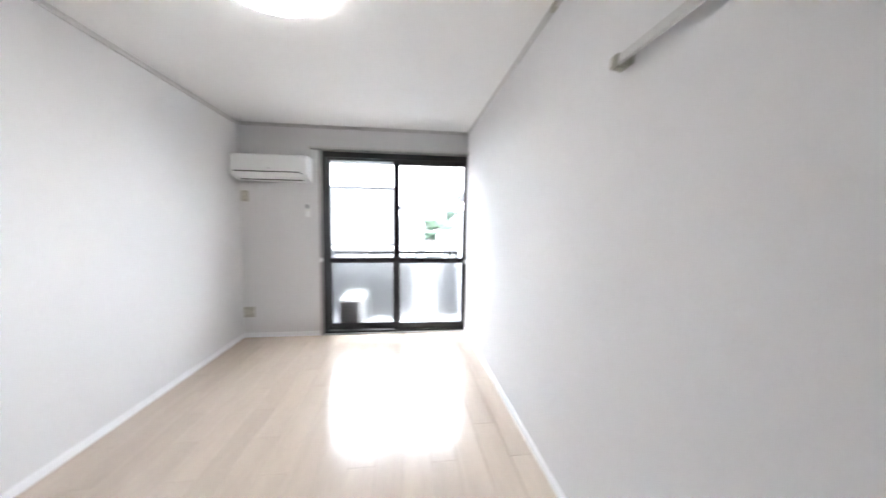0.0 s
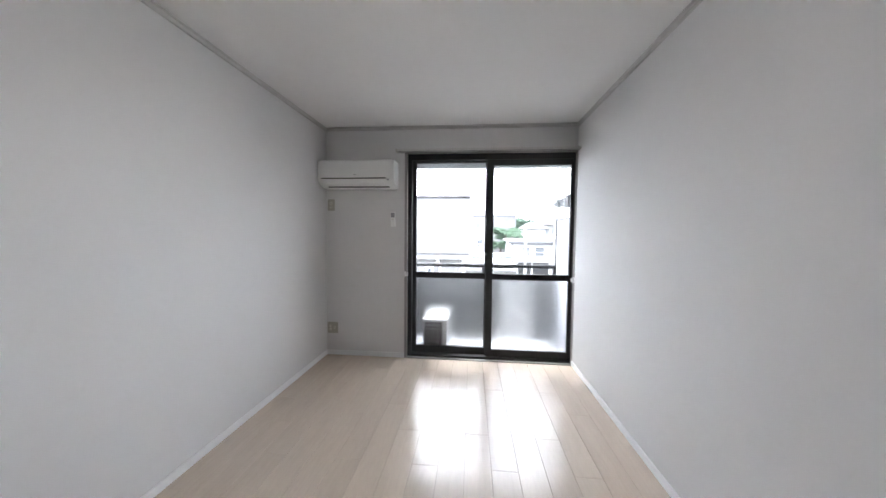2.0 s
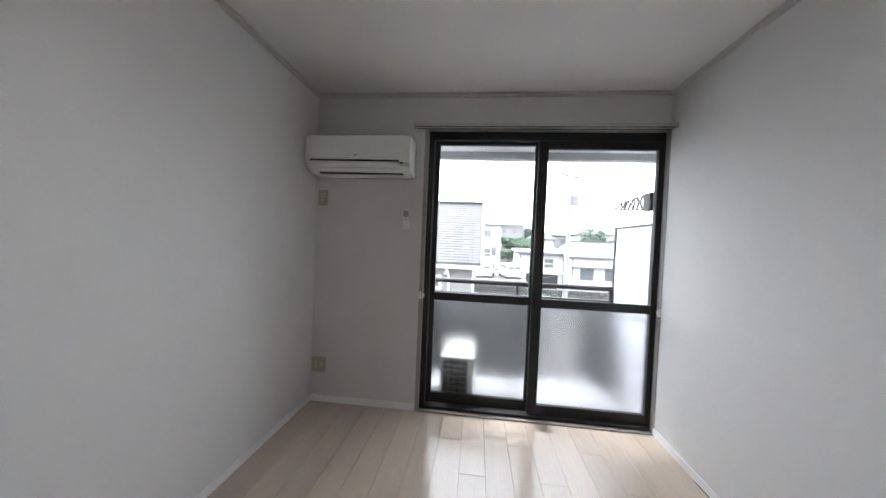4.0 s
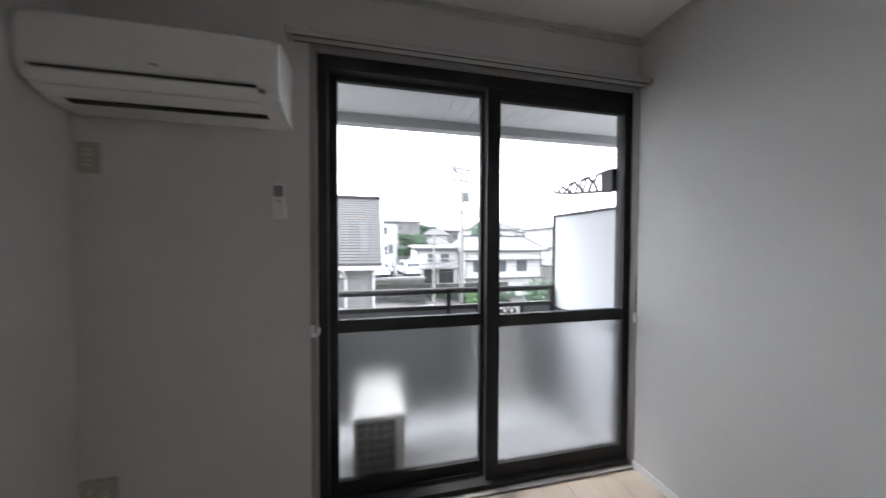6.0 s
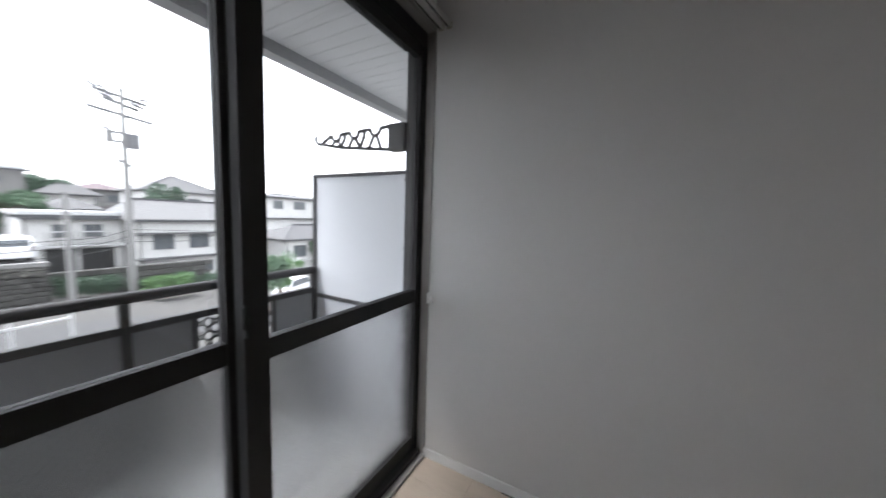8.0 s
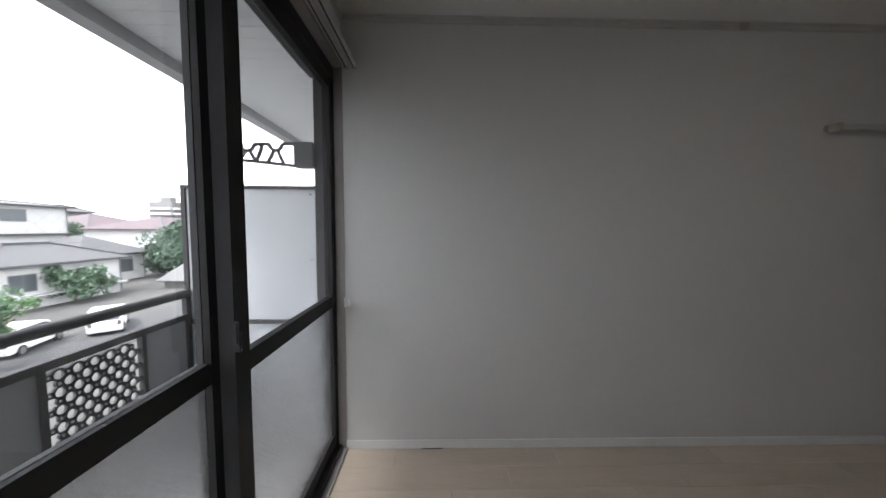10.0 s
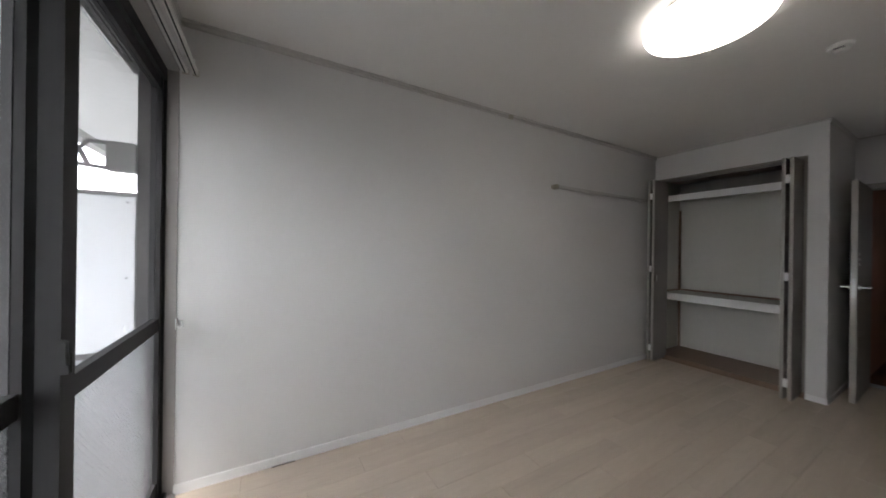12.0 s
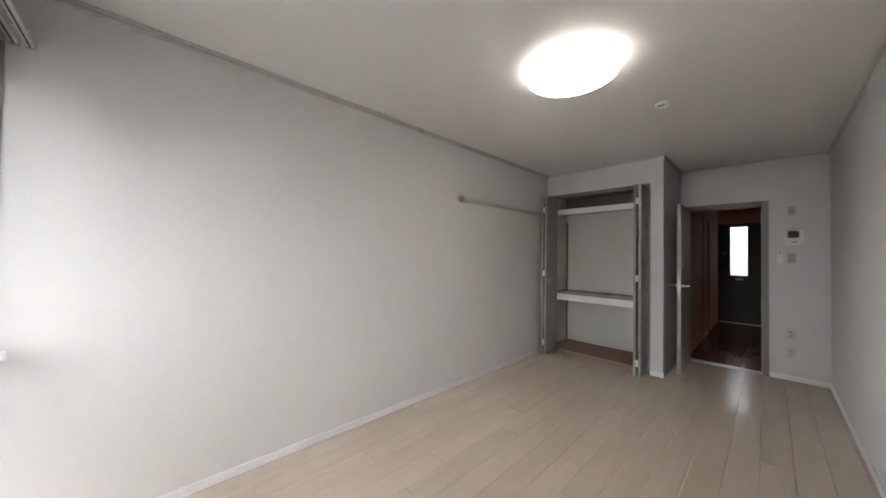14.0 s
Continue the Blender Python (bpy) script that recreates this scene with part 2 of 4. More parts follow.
def part(name, bm, mat, parent, label="", smooth=False):
    """Link a bmesh, given in the world's metres, as one mesh under a thing or a part."""
    at = base_of(parent)
    bmesh.ops.translate(bm, vec=-at, verts=bm.verts[:])
    ob = new(name, mesh_from(bm, name, mat, smooth))
    ob.parent = parent
    return tagged(ob, label)


def structure(name, bm, mat, label, category, smooth=False):
    return tagged(new(name, mesh_from(bm, name, mat, smooth)), label, category, kind="structure")


# ---- the room's shell (metres; window wall at y = 0, right-hand wall at x = 0) ----
W, BACK, CLOSET, PILLAR, TOP = -2.57, -5.465, -4.50, -1.345, 2.41
HALL_END = -9.05

floor = structure("floor", box(W, 0, BACK - 0.02, 0, -0.12, -0.012), PLANK_EDGE, "pale maple plank floor of the empty room", "floor")
structure("ceiling", boxes([(W - 0.12, 0.12, BACK, 0.15, TOP, TOP + 0.12)]), CEILING, "plain white papered ceiling", "ceiling")
structure("wall_right", box(0, 0.12, -5.585, 0.15, -0.12, TOP), WALLPAPER, "off-white wallpapered wall with fine texture", "wall")
structure("wall_left", box(W - 0.12, W, -5.585, 0.15, -0.12, TOP), WALLPAPER, "off-white wallpapered wall with fine texture", "wall")
structure("wall_window", boxes([(W, -1.722, 0, 0.17, -0.12, TOP), (-1.722, 0, 0, 0.17, 2.158, TOP), (-1.722, 0, 0, 0.17, -0.12, -0.002)]), WALLPAPER,
          "off-white papered wall round the balcony window", "wall")
structure("wall_back", boxes([(W, -2.135, BACK - 0.12, BACK, -0.12, TOP), (-2.135, -1.355, BACK - 0.12, BACK, 1.95, TOP), (-1.355, PILLAR, BACK - 0.12, BACK, -0.12, TOP)]),
          WALLPAPER, "off-white papered end wall with a doorway", "wall")
structure("wall_closet", boxes([(PILLAR, -1.225, CLOSET - 0.1, CLOSET, 0, TOP), (-1.225, -0.0, CLOSET - 0.1, CLOSET, 2.125, TOP)]), WALLPAPER,
          "off-white papered wall round the closet opening", "wall")
structure("wall_closet_side", box(PILLAR, -1.245, BACK, CLOSET - 0.1, 0, TOP), WALLPAPER, "off-white papered side wall of the closet", "wall")
structure("wall_closet_back", box(-1.245, 0, -5.17, -5.07, 0, TOP), CLOSET_WALL, "pale board wall inside the closet", "wall")
structure("closet_lining", boxes([(-1.245, -1.235, -5.07, CLOSET - 0.1, 0.055, TOP), (-0.012, 0, -5.07, CLOSET - 0.1, 0.055, TOP)]), CLOSET_WALL, "pale board side lining of the closet", "wall")
structure("closet_floor", box(-1.235, -0.012, -5.07, CLOSET - 0.0, 0.0, 0.055, 0.003), CLOSET_WOOD, "brown wood-grain closet floor", "floor")

# taupe panel added so that the space above the upper shelf comes out dark
structure("closet_darkening_panel", boxes([(-1.234, -0.013, -5.069, -5.06, 1.966, 2.139)]), TAUPE, "added dark taupe panel that darkens the space above the upper closet shelf", "wall")
# assumed low ceiling board, added to darken the closet's top
structure("closet_ceiling", box(-1.235, -0.012, -5.07, CLOSET - 0.1, 2.14, 2.16), CLOSET_WOOD, "brown board ceiling inside the closet", "ceiling")

# skirting, moulding
for name, b in (("baseboard_1", box(-0.008, 0, -4.5, -0.002, 0, 0.052, 0.002)), ("baseboard_2", box(W, W + 0.008, BACK, 0, 0, 0.052, 0.002)),
                ("baseboard_3", box(W + 0.008, -1.722, -0.008, 0, 0, 0.052, 0.002)), ("baseboard_4", box(W + 0.008, -2.135, BACK, BACK + 0.008, 0, 0.052, 0.002)),
                ("baseboard_5", box(PILLAR - 0.008, PILLAR, BACK + 0.008, CLOSET + 0.008, 0, 0.052, 0.002)), ("baseboard_6", box(PILLAR, -1.225, CLOSET, CLOSET + 0.008, 0, 0.052, 0.002))):
    structure(name, b, WHITE_TRIM, "thin white baseboard along the wall", "baseboard")
lip = [(0, 2.376), (0.014, 2.376), (0.016, 2.384), (0.008, 2.39), (0.008, 2.4), (0.018, 2.404), (0.018, TOP), (0, TOP)]
structure("trim_1", extrude_profile([(-d, z) for d, z in lip], CLOSET, 0.0, "y"), CROWN, "grey picture moulding under the ceiling", "moulding")
structure("trim_2", extrude_profile([(W + d, z) for d, z in lip], BACK, 0.0, "y"), CROWN, "grey picture moulding under the ceiling", "moulding")
structure("trim_3", extrude_profile([(-d, z) for d, z in lip], W + 0.018, -0.018, "x"), CROWN, "grey picture moulding under the ceiling", "moulding")
structure("trim_4", extrude_profile([(CLOSET + d * 0.5, z + (TOP - z) * 0.5) for d, z in lip], PILLAR - 0.009, -0.018, "x"), CROWN, "thin grey moulding over the closet", "moulding")
structure("trim_5", extrude_profile([(PILLAR - d, z) for d, z in lip], BACK, CLOSET, "y"), CROWN, "grey picture moulding under the ceiling", "moulding")
structure("trim_6", extrude_profile([(BACK + d * 0.5, z + (TOP - z) * 0.5) for d, z in lip], W + 0.018, PILLAR - 0.018, "x"), CROWN, "thin grey moulding over the doorway wall", "moulding")


def moulding_clip(y, x, side):
    ob = thing("moulding_clip", (x, y, 2.372), "small beige joint clip on the grey moulding", "clip", "moulding clips")
    part("cap", box(x, x + side * 0.022, y - 0.022, y + 0.022, 2.372, 2.407, 0.003), BEIGE, ob)


# thin black strip, 12 cm long, where the baseboard meets the floor
structure("baseboard_dark_strip", box(-0.012, -0.0085, -0.56, -0.44, 0.0, 0.004), BLACK, "short dark strip along the foot of the baseboard", "gap")
moulding_clip(-2.184, 0, -1)
moulding_clip(-2.184, W, 1)

# ---- balcony window ----
window = thing("window_1", (-0.85, 0.06, 0), "dark bronze aluminium sliding balcony window with frosted lower panes", "window", kind="structure")
part("window_frame", boxes([(-1.695, -1.655, 0.04, 0.165, 0.0, 2.138), (-0.014, 0.0, 0.04, 0.15, 0.0, 2.138), (-1.655, -0.014, 0.04, 0.165, 2.078, 2.138),
                            (-1.655, -0.014, 0.02, 0.165, 0.0, 0.035), (-1.655, -0.014, 0.093, 0.097, 0.035, 0.05), (-1.655, -0.014, 0.093, 0.097, 2.064, 2.078)]), FRAME_DARK, window)
part("casing", boxes([(-1.722, -1.695, -0.004, 0.16, 0.0, 2.158), (-0.006, 0.0, -0.006, 0.04, 0.0, 2.158), (-1.695, -0.006, -0.006, 0.16, 2.138, 2.158),
                      (-1.695, -0.006, -0.012, 0.02, -0.002, 0.012)]), FRAME_TRIM, window, "grey window casing")


def sash(x0, x1, y, left_w, right_w, low, mid, top):
    s = part("sash", boxes([(x0, x0 + left_w, y - 0.022, y + 0.022, 0.036, 2.077), (x1 - right_w, x1, y - 0.022, y + 0.022, 0.036, 2.077)]), FRAME_DARK, window)
    a, b = x0 + left_w, x1 - right_w
    part("top_rail", box(a, b, y - 0.017, y + 0.017, top, 2.076), FRAME_DARK, s)
    part("middle_rail", box(a, b, y - 0.017, y + 0.017, mid, mid + 0.062), FRAME_DARK, s)
    part("bottom_rail", box(a, b, y - 0.017, y + 0.017, 0.037, low), FRAME_DARK, s)
    up = part("pane", box(a, b, y - 0.003, y + 0.003, mid + 0.062, top), CLEAR, s, "clear glass pane")
    lo = part("pane", box(a, b, y - 0.003, y + 0.003, low, mid), FROST, s, "frosted figured glass pane")
    up.visible_shadow = lo.visible_shadow = False
    for z0, z1 in ((mid + 0.062, top), (low, mid)):
        wires = []
        step, w, h = 0.022, b - a, z1 - z0
        yw = y if z1 > 1 else y - 0.0032
        for k in range(1, int((w + h) / step)):
            c = k * step
            p, q = (max(0, c - h), min(c, h)), (min(c, w), max(0, c - w))
            wires.append([(a + p[0], yw, z0 + p[1]), (a + q[0], yw, z0 + q[1])])
            wires.append([(b - p[0], yw, z0 + p[1]), (b - q[0], yw, z0 + q[1])])
        part("wire_mesh", bars(wires, *((0.00012, 0.00012) if z1 > 1 else (0.0007, 0.0007))), WIRE, s, "fine diamond wire in the glass").visible_shadow = False
    return s


sash(-1.668, -0.822, 0.13, 0.05, 0.066, 0.1, 0.842, 2.064)
sash(-0.875, -0.010, 0.072, 0.07, 0.03, 0.106, 0.844, 2.022)
lock = part("crescent_lock", box(-0.878, -0.864, 0.03, 0.054, 0.93, 0.99, 0.004), BLACK, window, "black crescent lock")
part("lever", box(-0.884, -0.87, 0.034, 0.054, 0.955, 1.02, 0.004), BLACK, lock)


def curtain_rail():
    ob = thing("curtain_rail", (-0.9, -0.05, 2.15), "double pale grey metal curtain rail above the window", "curtain rail")
    for y in (-0.03, -0.072):
        part("rail", box(-1.79, -0.004, y - 0.011, y + 0.011, 2.14, 2.162, 0.003), RAIL_WHITE, ob)
        part("slot", box(-1.78, -0.014, y - 0.003, y + 0.003, 2.1365, 2.139), BLACK, ob)
        part("end_cap", box(-0.004, 0.0, y - 0.013, y + 0.013, 2.136, 2.164), BEIGE, ob)
        part("end_cap", box(-1.798, -1.79, y - 0.013, y + 0.013, 2.136, 2.164, 0.002), BEIGE, ob)
    for x in (-1.7, -1.1, -0.55, -0.12):
        part("bracket", boxes([(x - 0.012, x + 0.012, -0.087, 0.0, 2.162, 2.167), (x - 0.012, x + 0.012, -0.005, 0.0, 2.15, 2.19)]), RAIL_WHITE, ob)


curtain_rail()


def tassel_hook(x, y, z, side):
    ob = thing("curtain_hook", (x, y, z), "small white curtain tieback hook on the window casing", "hook", "tieback hooks")
    part("plate", box(x - 0.011, x + 0.011, y - 0.006, y, z - 0.028, z + 0.028, 0.002), WHITE_PLASTIC, ob)
    part("prong", bars([[(x, y - 0.004, z - 0.014), (x - side * 0.012, y - 0.03, z - 0.018), (x - side * 0.026, y - 0.034, z - 0.008), (x - side * 0.028, y - 0.03, z + 0.02)]], 0.012, 0.01, (0, 0, 1)), WHITE_PLASTIC, ob)


tassel_hook(-1.712, 0.0, 0.892, -1)
tassel_hook(-0.012, -0.006, 0.868, 1)

# ---- air conditioner and small fittings on the window wall ----


def air_conditioner():
    ob = thing("air_conditioner", (-2.18, 0, 1.755), "white wall-mounted air conditioner, switched off, with grey air slots", "air conditioner")
    prof = [(0.0, 2.04), (-0.165, 2.04), (-0.188, 2.033), (-0.2, 2.012), (-0.203, 1.87), (-0.199, 1.842), (-0.18, 1.815), (-0.14, 1.793), (-0.09, 1.778), (0.0, 1.768)]
    body = part("body", extrude_profile(prof, -2.535, -1.815, "x"), WHITE_PLASTIC, ob)
    cap = [(y * 0.985, 1.895 + (z - 1.895) * 0.97) for y, z in prof]
    part("side_cap", extrude_profile(cap, -1.815, -1.79, "x"), WHITE_PLASTIC, ob)
    part("side_cap", extrude_profile(cap, -2.558, -2.535, "x"), WHITE_PLASTIC, ob)
    part("front_panel", box(-2.525, -1.825, -0.208, -0.2, 1.862, 2.022, 0.003), WHITE_PLASTIC, ob)
    part("air_slot", box(-2.52, -1.865, -0.2045, -0.195, 1.848, 1.858), BLACK, ob, "dark air slot")
    part("louver", bars([[(-2.51, -0.15, 1.798), (-1.86, -0.15, 1.798)]], 0.05, 0.004, (0, -0.4, -1)), WHITE_PLASTIC, ob)
    part("air_slot", bars([[(-2.49, -0.105, 1.7815), (-1.855, -0.105, 1.7815)]], 0.022, 0.006, (0, -0.3, -1)), BLACK, ob, "dark air slot")
    part("mark", box(-2.19, -2.165, -0.2095, -0.208, 1.885, 1.892), GREY_PLASTIC, ob, "small grey maker's mark")
    part("indicator", box(-1.858, -1.838, -0.2055, -0.195, 1.832, 1.846, 0.001), GREY_PLASTIC, ob, "small grey indicator window")


air_conditioner()


def wall_plate(name, label, category, x, y, z, w, h, front, slots=(), mat=IVORY):
    """A plate on a wall; front is +1 for a wall that faces +y, -1 for one that faces -y."""
    ob = thing(name, (x, y, z), label, category)
    def yy(d):
        return y + front * d
    part("plate", box(x - w / 2, x + w / 2, yy(0), yy(0.007), z - h / 2, z + h / 2, 0.002), mat, ob)
    for dx, dz, sw, sh in slots:
        insert = part("insert", box(x + dx - sw / 2, x + dx + sw / 2, yy(0.007), yy(0.0105), z + dz - sh / 2, z + dz + sh / 2, 0.001), IVORY if mat is BEIGE else BEIGE, ob)
        for k in (-1, 1):
            part("slot", box(x + dx + k * sw * 0.2 - 0.0012, x + dx + k * sw * 0.2 + 0.0012, yy(0.0105), yy(0.0112), z + dz - 0.005, z + dz + 0.005), BLACK, insert)
    return ob


wall_plate("power_outlet", "ivory wall outlet under the air conditioner", "outlet", -2.512, 0, 1.608, 0.075, 0.12, -1, [(0, -0.02, 0.024, 0.024), (0, 0.02, 0.03, 0.03)], BEIGE)
wall_plate("power_outlet", "beige double wall outlet near the floor", "outlet", -2.503, 0, 0.295, 0.115, 0.12, -1, [(-0.024, 0, 0.022, 0.06), (0.024, 0, 0.022, 0.03)], BEIGE)


def remote_control():
    ob = thing("remote_control", (-1.842, 0, 1.38), "white air conditioner remote hanging in a wall holder", "remote control")
    part("holder", box(-1.869, -1.815, -0.012, 0, 1.385, 1.45, 0.003), WHITE_PLASTIC, ob)
    body = part("body", box(-1.866, -1.818, -0.026, -0.012, 1.392, 1.536, 0.005), WHITE_PLASTIC, ob)
    part("screen", box(-1.861, -1.823, -0.0275, -0.026, 1.48, 1.527), GREY_PLASTIC, body, "dark grey display")
    part("button", box(-1.853, -1.831, -0.0285, -0.026, 1.455, 1.466, 0.001), IVORY, body)


remote_control()

# ---- hanging rail on the long wall ----


def hanging_rail():
    ob = thing("hanger_rail", (0, -3.6, 1.855), "grey hanging rail with beige end brackets on the wall", "wall rail")
    part("bar", box(-0.047, -0.033, -4.44, -2.74, 1.838, 1.87, 0.003), CROWN, ob)
    for y in (-2.725, -4.43):
        b = part("bracket", box(-0.055, 0, y - 0.018, y + 0.018, 1.832, 1.876, 0.006), BEIGE, ob)
        part("bracket_plate", box(-0.012, 0, y - 0.035, y + 0.035, 1.836, 1.872, 0.004), BEIGE, ob)


hanging_rail()

# ---- ceiling lamp and smoke alarm ----
LX, LY = -1.345, -2.225
lamp = thing("ceiling_lamp", (LX, LY, TOP), "round white ceiling lamp, switched on", "ceiling lamp")
part("base", lathe([(0, TOP), (0.2, TOP), (0.205, TOP - 0.012), (0.205, TOP - 0.024), (0.235, TOP - 0.025), (0.235, TOP - 0.028), (0, TOP - 0.028)], LX, LY, 56), WHITE_PLASTIC, lamp, "white metal back plate", smooth=False)
part("diffuser", lathe([(0.222, TOP - 0.027), (0.249, TOP - 0.03), (0.256, TOP - 0.043), (0.249, TOP - 0.056), (0.218, TOP - 0.07), (0.13, TOP - 0.084), (0.06, TOP - 0.088), (0, TOP - 0.089)], LX, LY, 64),
     DIFFUSER, lamp, "glowing milky diffuser", smooth=True)

alarm = thing("smoke_alarm", (-1.61, -3.12, TOP), "small white round smoke alarm on the ceiling", "smoke alarm")
part("base", lathe([(0, TOP), (0.05, TOP), (0.05, TOP - 0.012), (0.044, TOP - 0.018), (0, TOP - 0.018)], -1.61, -3.12, 28), WHITE_PLASTIC, alarm)
part("head", lathe([(0.034, TOP - 0.018), (0.032, TOP - 0.034), (0.022, TOP - 0.042), (0, TOP - 0.043)], -1.61, -3.12, 24), WHITE_PLASTIC, alarm)
part("sensor_slot", box(-1.63, -1.59, -3.09, -3.084, TOP - 0.03, TOP - 0.022), GREY_PLASTIC, alarm)

# ---- closet ----
structure("closet_frame", boxes([(-1.225, -1.205, CLOSET - 0.1, CLOSET + 0.006, 0.055, 2.125), (-1.205, -0.02, CLOSET - 0.1, CLOSET + 0.006, 2.1, 2.125), (-0.02, 0, CLOSET - 0.1, CLOSET + 0.006, 0.055, 2.125),
                                 (-1.205, -0.02, CLOSET - 0.06, CLOSET - 0.03, 2.085, 2.1)]), TAUPE, "taupe frame round the closet opening", "frame")


def shelf(z0, z1, y_front, label):
    ob = thing("closet_shelf", (-0.62, -4.8, z0), label, "shelf", "closet shelves")
    part("board", box(-1.234, -0.013, -5.068, y_front - 0.02, z1 - 0.022, z1, 0.001), CLOSET_WALL, ob)
    part("lip", box(-1.234, -0.013, y_front - 0.02, y_front, z0, z1 + 0.001, 0.002), WHITE_TRIM, ob, "white front edge")
    part("cleat", box(-1.234, -0.013, -5.07, -5.055, z1, z1 + 0.02), CLOSET_WOOD, ob, "brown batten")
    for x in (-1.234, -0.025):
        part("cleat", box(x, x + 0.012, -5.055, y_front - 0.03, z1, z1 + 0.02), CLOSET_WOOD, ob, "brown batten")


shelf(0.695, 0.776, -4.62, "white closet shelf with a deep front edge")
shelf(1.872, 1.943, -4.62, "white upper closet shelf")
for k, (x, y) in enumerate(((-0.013, -5.069), (-1.234, -5.069))):
    for z0, z1 in ((0.056, 0.67), (0.76, 1.8)):
      structure("closet_batten_%d" % (k + 1 + (2 if z0 > 0.5 else 0)), box(x - 0.02 if k == 0 else x, x if k == 0 else x + 0.02, y, y + 0.02, z0, z1), CLOSET_WOOD, "brown corner batten in the closet", "batten")


def folding_door(x, lean, label):
    """Two leaves folded flat against each other, standing out from the closet opening."""
    ob = thing("folding_door", (x, CLOSET + 0.15, 0.02), label, "folding door", "closet folding doors")
    y0, y1 = CLOSET - 0.035, CLOSET + 0.265
    for k, dx in enumerate((-0.024, 0.024)):
        leaf = part("leaf", box(x + dx - 0.0115, x + dx + 0.0115, y0, y1, 0.025, 2.083, 0.002), TAUPE, ob)
        part("edge_strip", box(x + dx - 0.0105, x + dx + 0.0105, y1, y1 + 0.002, 0.027, 2.081), TAUPE_EDGE, leaf)
    for z in (0.17, 1.07, 1.9):
        part("hinge", box(x - 0.014, x + 0.014, y1 - 0.02, y1 + 0.006, z - 0.035, z + 0.035, 0.002), WHITE_TRIM, ob, "white hinge")
    part("handle", box(x + lean * 0.036, x + lean * 0.043, y1 - 0.07, y1 - 0.05, 0.93, 1.0, 0.002), METAL, ob)
    part("pivot", boxes([(x - 0.01, x + 0.01, CLOSET - 0.03, CLOSET - 0.01, 0.055, 0.06), (x - 0.01, x + 0.01, CLOSET - 0.03, CLOSET - 0.01, 2.083, 2.086)]), METAL, ob)


folding_door(-0.09, -1, "taupe folding closet door, folded open against the wall")
folding_door(-1.165, 1, "taupe folding closet door, folded open beside the pillar")

# ---- doorway, room door ----
door_frame = thing("door_frame", (-1.745, BACK, 0), "taupe wooden door frame of the hallway doorway", "door frame", kind="structure")
part("jamb", box(-2.135, -2.085, BACK - 0.125, BACK + 0.01, 0, 1.95, 0.002), TAUPE, door_frame)
part("jamb", box(-1.405, -1.355, BACK - 0.125, BACK + 0.01, 0, 1.95, 0.002), TAUPE, door_frame)
part("head", box(-2.085, -1.405, BACK - 0.125, BACK + 0.01, 1.9, 1.95, 0.002), TAUPE, door_frame)
part("stop", boxes([(-2.085, -2.075, BACK - 0.08, BACK - 0.04, 0, 1.89), (-1.415, -1.405, BACK - 0.08, BACK - 0.04, 0, 1.89), (-2.085, -1.405, BACK - 0.08, BACK - 0.04, 1.89, 1.9)]), TAUPE_EDGE, door_frame)
part("threshold", box(-2.085, -1.405, BACK - 0.11, BACK - 0.0, -0.01, 0.006, 0.002), METAL, door_frame, "metal threshold strip")
part("strike_plate", box(-2.087, -2.0835, BACK - 0.03, BACK - 0.008, 0.9, 1.06), METAL, door_frame)


def room_door():
    ob = thing("door_1", (-1.41, BACK + 0.012, 0.008), "taupe wooden room door standing wide open", "door", kind="structure")
    leaf = part("leaf", box(-1.452, -1.416, BACK + 0.015, BACK + 0.745, 0.008, 1.895, 0.002), TAUPE, ob)
    part("edge_strip", box(-1.451, -1.417, BACK + 0.745, BACK + 0.747, 0.01, 1.893), TAUPE_EDGE, leaf)
    part("latch_plate", box(-1.444, -1.424, BACK + 0.747, BACK + 0.749, 0.9, 1.06), METAL, leaf)
    y, z = BACK + 0.68, 0.985
    for side, x in ((-1, -1.452), (1, -1.416)):
        h = part("handle", cylinder(y, z, min(x, x + side * 0.012), max(x, x + side * 0.012), 0.025, n=20, axis="x"), METAL, ob, "steel lever handle")
        part("lever", bars([[(x, y, z), (x + side * 0.055, y, z), (x + side * 0.055, y - 0.11, z)]], 0.011, 0.012), METAL, h)
    for z in (1.18, 1.225, 1.27):
        part("knob", box(-1.4555, -1.452, BACK + 0.655, BACK + 0.675, z - 0.012, z + 0.012, 0.001), WHITE_TRIM, ob, "small white plate")
    for z in (0.25, 0.98, 1.72):
        part("hinge", cylinder(-1.413, BACK + 0.013, z - 0.045, z + 0.045, 0.007, n=10), METAL, ob)
    ob.rotation_euler = (0, 0, radians(1.0))


room_door()

# fittings on the end wall
wall_plate("blank_plate", "ivory blank wall plate beside the doorway", "wall plate", -2.304, BACK, 1.82, 0.075, 0.12, 1, [(0, 0, 0.045, 0.09)])
wall_plate("light_switch", "ivory light switch plate beside the doorway", "light switch", -2.304, BACK, 1.31, 0.075, 0.12, 1, [(0, 0, 0.05, 0.095)])
wall_plate("power_outlet", "ivory wall outlet near the floor", "outlet", -2.299, BACK, 0.498, 0.08, 0.125, 1, [(0, 0.02, 0.022, 0.022), (0, -0.02, 0.022, 0.022)])
wall_plate("aerial_socket", "ivory aerial and telephone socket near the floor", "outlet", -2.297, BACK, 0.297, 0.08, 0.12, 1, [(0, 0.018, 0.02, 0.02), (0, -0.018, 0.02, 0.02)])


